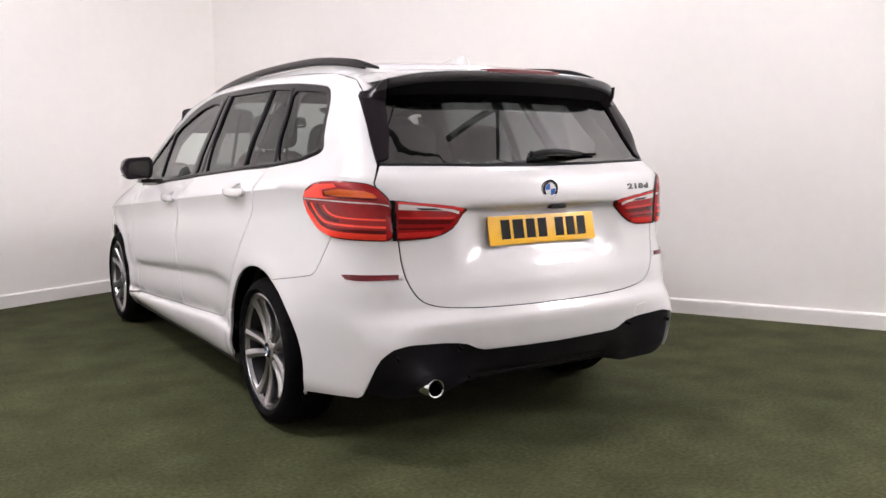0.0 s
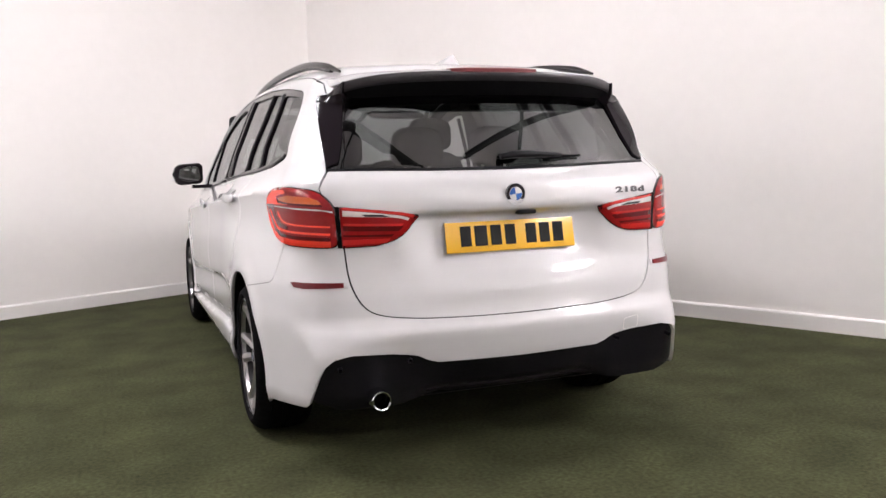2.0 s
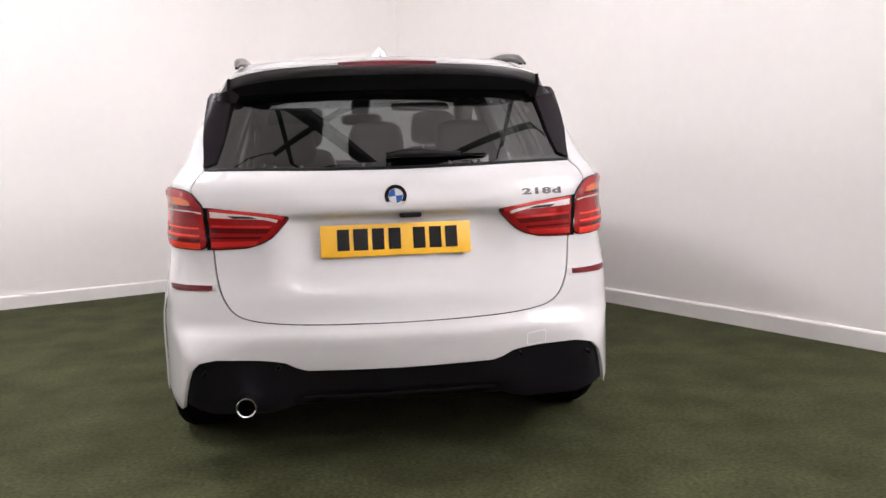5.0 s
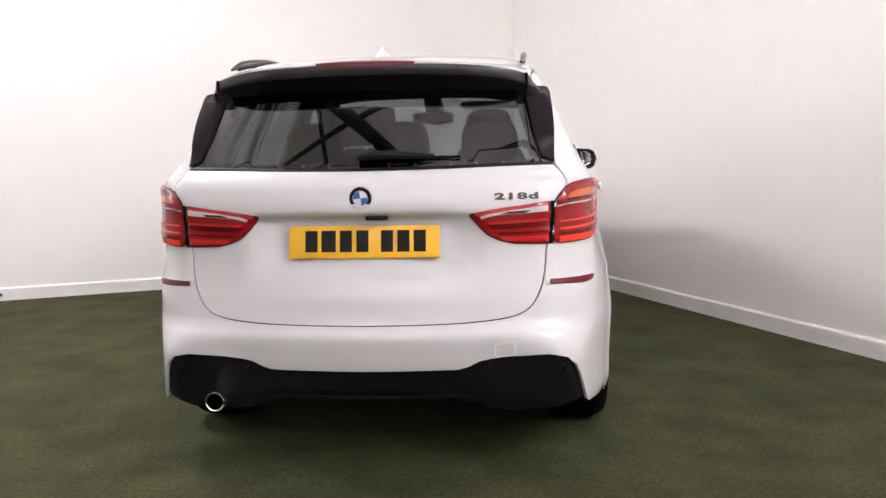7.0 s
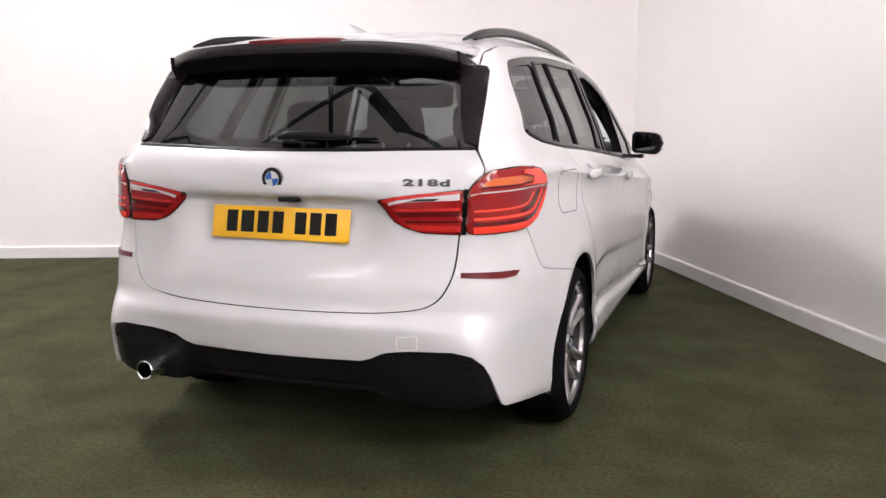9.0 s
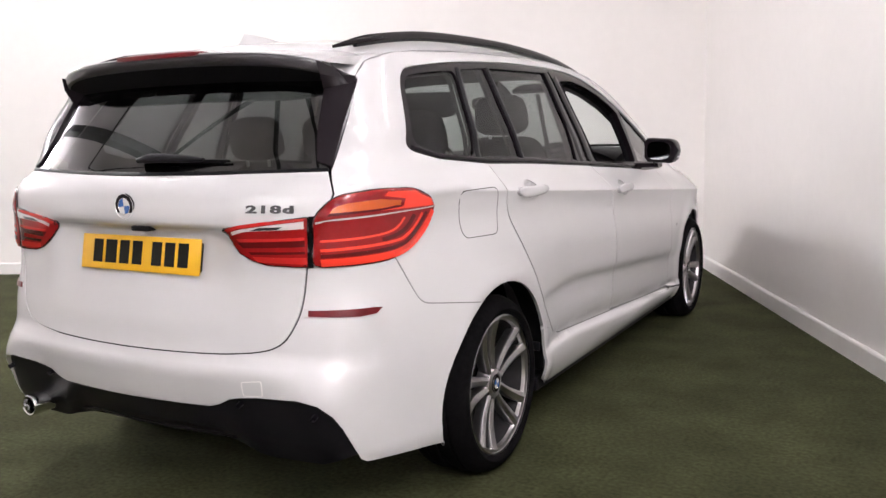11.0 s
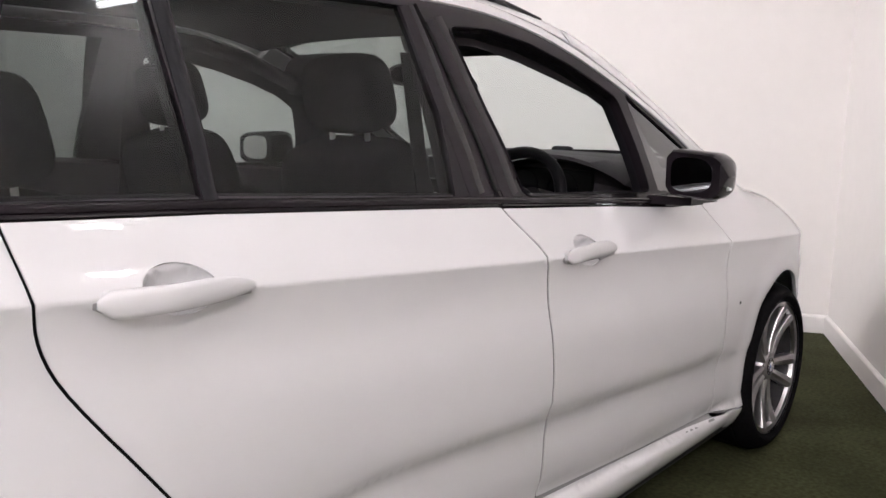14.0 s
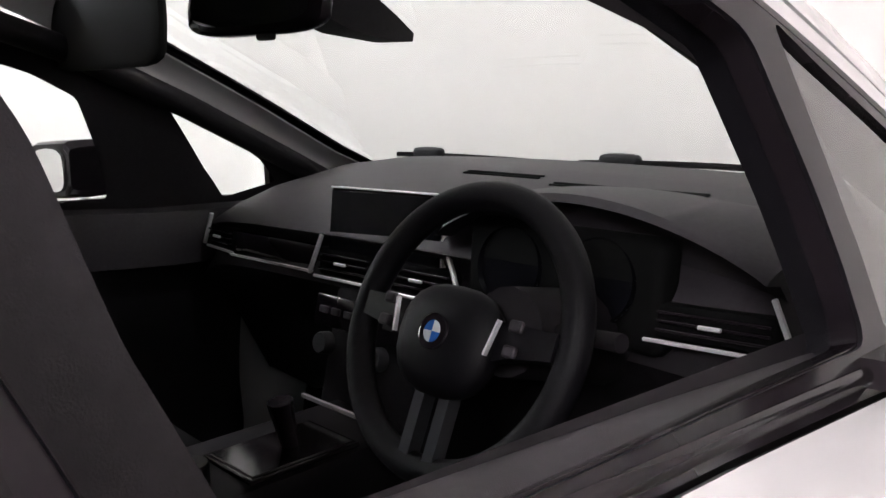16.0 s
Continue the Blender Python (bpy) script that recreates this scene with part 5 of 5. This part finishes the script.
# radio, climate panel, console
ctr = part("centre_console", box((.24, .30, .36), (-.06, 3.075, .735), Euler((radians(-14), 0, 0)), bevel=.02), TRIM, car, "black centre console", smooth=True)
part("climate_panel", box((.225, .012, .055), (-.07, 2.925, .862), Euler((radians(-14), 0, 0)), bevel=.004), BLACK_GLOSS, ctr, smooth=True)
for k in range(6):
    part("button", box((.022, .006, .012), (-.155 + .034 * k, 2.918, .865), Euler((radians(-14), 0, 0)), bevel=.002), TRIM_GREY, ctr)
for kx in (-.13, .01):
    d = part("climate_dial", lathe([(.0001, .02), (.017, .02), (.019, .016), (.020, 0)], 24), ALLOY_DARK, ctr, smooth=True)
    d.matrix_local = Matrix.Translation((kx, 2.905, .812)) @ Euler((0, radians(-14), radians(-90))).to_matrix().to_4x4()
part("tray_edge", box((.20, .006, .006), (-.01, 2.835, .742)), SILVER, ctr)
tun = part("tunnel_console", box((.22, .95, .22), (-.04, 2.52, .60), bevel=.03), TRIM, car, "black tunnel console", smooth=True)
part("gear_lever", tube([(.0, 2.74, .70), (.0, 2.725, .76), (.0, 2.72, .79)], [.014, .017, .020], 12), BLACK_GLOSS, tun, smooth=True)
part("gear_surround", box((.13, .19, .008), (.0, 2.72, .713), bevel=.003), BLACK_GLOSS, tun)
part("gear_plate", box((.118, .178, .009), (.0, 2.72, .7145), bevel=.003), BLACK_GLOSS, tun)
part("control_knob", lathe([(.0001, .03), (.026, .03), (.028, .026), (.028, 0)], 24), ALLOY_DARK, tun).matrix_local = Matrix.Translation((.0, 2.57, .712)) @ Euler((0, radians(-90), 0)).to_matrix().to_4x4()

# steering wheel
WC = Vector((.346, 2.747, .958))
wheel_m = Matrix.Translation(WC) @ Euler((radians(-24), 0, 0)).to_matrix().to_4x4()
rim = lathe([(.166 + .0185 * math.cos(a), .0185 * math.sin(a)) for a in np.linspace(0, 2 * math.pi, 14, False)], 64, close=True)
rim.transform(Matrix.Rotation(radians(90), 4, "Z"))
sw = part("steering_wheel", rim, LEATHER, car, "black leather three-spoke steering wheel", smooth=True)
sw.matrix_local = wheel_m
part("airbag_pad", pillow((.146, .055, .132), (0, -.012, -.016), (0, 0, 0), .8, taper=-.1), LEATHER, sw, smooth=True)
roundel(.021, sw, Matrix.Translation((0, -.042, -.010)) @ Euler((0, 0, radians(-90))).to_matrix().to_4x4())
for sx in (-1, 1):
    part("wheel_spoke", loft([[(sx * x, -.006 + dy, z + dz) for dy, dz in ((-.012, -h), (.012, -h), (.012, h), (-.012, h))] for x, z, h in ((.055, -.005, .024), (.10, .002, .019), (.152, .006, .015))]), LEATHER, sw, smooth=True)
    part("spoke_trim", box((.003, .006, .042), (sx * .078, -.030, .0), Euler((0, radians(sx * 12), 0))), SILVER, sw)
    for k in (-1, 1):
        part("wheel_button", box((.018, .008, .014), (sx * .102, -.024, .004 + .014 * k), bevel=.003), TRIM_GREY, sw)
    part("lower_spoke", loft([[(sx * (.020 + w0) , -.004 + dy, z) for w0, dy in ((-.008, -.010), (.008, -.010), (.008, .010), (-.008, .010))] for z in (-.06, -.105, -.158)]), DARK_METAL, sw, smooth=True)
part("column_shroud", tube([(.372, 2.80, .950), (.372, 2.98, .905)], [.055, .065], 16), TRIM, dash, smooth=True)
for sx in (-1, 1):
    part("column_stalk", tube([(.379 + sx * .05, 2.83, .955), (.379 + sx * .15, 2.81, .965)], [.009, .011], 10), TRIM, dash, smooth=True)

# mirror, its housing, visors
m = part("interior_mirror", pillow((.265, .035, .075), (0, 0, 0), (0, 0, 0), .5), BLACK_GLOSS, car, "black interior rear-view mirror", smooth=True)
m.matrix_local = pose(0, 2.715, 1.348, -6, 0, 11)
bm = bmesh.new()
vs = [bm.verts.new((.113 * math.copysign(abs(math.cos(a))**.6, math.cos(a)), -.0176, .027 * math.copysign(abs(math.sin(a))**.6, math.sin(a)))) for a in np.linspace(0, 2 * math.pi, 28, False)]
bm.faces.new(vs)
part("mirror_face", bm, MIRROR, m)
part("mirror_sensor", box((.03, .012, .014), (.02, .0, -.038), bevel=.004), TRIM_GREY, m)
hz = lambda y: float(lid(np.array([0.]), np.array([y]))[0, 2])
part("camera_housing", loft([[(-w, y, hz(y) - .008), (w, y, hz(y) - .008), (w * .7, y, hz(y) - d), (-w * .7, y, hz(y) - d)] for y, w, d in ((2.66, .055, .05), (2.75, .060, .085), (2.85, .052, .075), (2.94, .030, .045), (2.99, .012, .02))]), TRIM, car, "black sensor housing behind the mirror", smooth=True)
for sd in (1, -1):
    v = part("sun_visor", pillow((.36 if sd > 0 else .44, .15, .022), (0, 0, 0), (0, 0, 0), .35), HEADLINER, car, "dark folded sun visor", smooth=True)
    v.matrix_local = pose(sd * .36, 2.60, 1.415, 16, 0, 0) if sd > 0 else pose(-.455, 2.70, 1.352, 88, 0, 0)

# linings: doors, pillars, roof, floor, tail
lining = [(.66, 1.00), (3.42, .93), (3.60, 1.0), (3.44, 1.12), (3.2, 1.235), (2.95, 1.345), (2.70, 1.440), (2.50, 1.482), (2.30, 1.497), (1.9, 1.50), (1.5, 1.492), (1.1, 1.472), (.85, 1.448), (.72, 1.42), (.66, 1.36)]
grow = lambda lp, d: inset(lp, -d)
O_IN = soften([(2.480, 1.062), (3.122, 1.030), (3.063, 1.14), (2.986, 1.262), (2.92, 1.290), (2.76, 1.332), (2.60, 1.372), (2.44, 1.402), (2.350, 1.400), (2.428, 1.24), (2.447, 1.15)], .015, 3)
O_IN_L = soften([(2.44, 1.062), (3.046, 1.036), (3.020, 1.14), (2.975, 1.245), (2.89, 1.290), (2.76, 1.332), (2.60, 1.372), (2.44, 1.402), (2.330, 1.400), (2.38, 1.24)], .015, 3)
T_IN = soften([(3.315, 1.016), (3.450, 1.040), (3.40, 1.098), (3.30, 1.160), (3.166, 1.222)], .012, 3)
for sd in (1, -1):
    skin_part("pillar_lining", [lining, grow(Q_S, .004), grow(F_S, .004), grow(G_S, .004), O_IN if sd > 0 else O_IN_L, T_IN], TRIM, car, "black inner pillar lining", sd, gap=.001, up=-.048, edge=.0, h=.035)
    card = [(1.00, 1.04), (1.30, 1.02), (3.40, .93), (3.36, .36), (1.70, .34), (1.50, .42), (1.30, .68), (1.02, .80)]
    skin_part("door_card", [card], TRIM, car, "black inner door lining", sd, gap=0, up=-.085, edge=0, h=.08)
    rows = []
    for s_ in np.linspace(1.26, 3.40, 40):
        zb = float(np.interp(s_, [p[0] for p in belt], [p[1] for p in belt])) + .016
        p = wrap(np.array([s_]), np.array([zb]))
        n = skin_normal(p)[0]
        row = []
        for d, dz in ((-.010, .003), (-.020, .008), (-.055, .008), (-.085, -.004), (-.095, -.05), (-.09, -.12)):
            q = p[0] + np.array([n[0], n[1], 0]) * d
            row.append((sd * q[0], q[1], q[2] + dz))
        rows.append(row)
    bm = bmesh.new()
    rr = [[bm.verts.new(q) for q in row] for row in rows]
    for a, b in zip(rr, rr[1:]):
        for k in range(5):
            bm.faces.new((a[k], a[k + 1], b[k + 1], b[k]))
    part("door_top", bm, TRIM_GREY, car, "charcoal door top ledge", smooth=True)
    # inner pillar at the windscreen
    pts, rad = [], []
    for s_, z_ in roof_edge[6:]:
        p = wrap(np.array([s_]), np.array([z_]))
        n = skin_normal(p)[0]
        q = p[0] - n * .055
        pts.append((sd * (q[0] - .005), q[1], q[2] - .012))
        rad.append(.032)
    part("windscreen_pillar", tube(pts, rad, 12, flat=.8), TRIM, car, "black inner windscreen pillar", smooth=True)
    # seat belt at the middle pillar
    part("seat_belt", loft([[(sd * (x - .001), y - .024, z), (sd * (x - .001), y + .024, z), (sd * (x + .001), y + .024, z), (sd * (x + .001), y - .024, z)] for x, y, z in ((.555, 2.02, 1.36), (.60, 2.01, 1.15), (.70, 2.02, .6))]), CLOTH, car, "black seat belt")
    part("load_side", box((.10, .62, .52), (sd * .62, .72, .62), bevel=.02), TRIM, car, "black load-bay side", smooth=True)
rl = inset([(x, y) for x, y in mirrored(roof_right)], .03)
skin_part("headliner", [rl], HEADLINER, car, "dark headliner", how=lid, gap=0, up=-.035, edge=0, h=.08)
part("cabin_floor", box((1.42, 2.9, .03), (0, 2.0, .305)), CARPET, car, "black carpet")
part("load_floor", box((1.20, .86, .04), (0, .70, .52)), CARPET, car, "black load floor")
part("bulkhead", box((1.40, .03, .62), (0, 3.57, .70)), TRIM, car)
gl = [(0, 1.06), (.30, 1.06), (.50, 1.06), (.53, .90), (.52, .70), (.45, .60), (0, .59)]
skin_part("tailgate_lining", [mirrored(gl)], TRIM, car, "black tailgate lining", gap=0, up=-.05, edge=0, h=.06)
# windscreen wipers at the base of the screen
for a, b in (((-.59, 3.475), (.0, 3.555)), ((-.07, 3.525), (.58, 3.46))):
    pts = [tuple(lid(np.array([a[0] + (b[0] - a[0]) * t]), np.array([a[1] + (b[1] - a[1]) * t]))[0] + np.array([0, 0, .012])) for t in np.linspace(0, 1, 7)]
    w = part("windscreen_wiper", tube(pts, [.006] * 7, 8), RUBBER, car, "black windscreen wiper", smooth=True)
    mid = Vector(pts[1])
    part("wiper_joint", pillow((.09, .035, .026), tuple(mid + Vector((0, 0, .006))), (0, 0, 5), .6), BLACK_PLASTIC, w, smooth=True)

# small things: clip on the skirting, side badge mark
at = Vector((-3.632, FRONT_A - FRONT_B * 3.632, .05)) + in_f * .030
clip = part("cable_clip", box((.036, .020, .022), bevel=.004), ALLOY_DARK, None, smooth=True)
clip.matrix_world = Matrix.Translation(at) @ Euler((0, 0, math.atan(FRONT_B))).to_matrix().to_4x4()
tagged(clip, "small dark grey clip fixed low on the skirting board", "clip")
for sd, word in SIDES:
    ribbon("side_badge", [(3.502, .642), (3.512, .642)], .009, ALLOY_DARK, car, sd, up=.001, round_up=.001, h=.004, label="small dark wing badge")
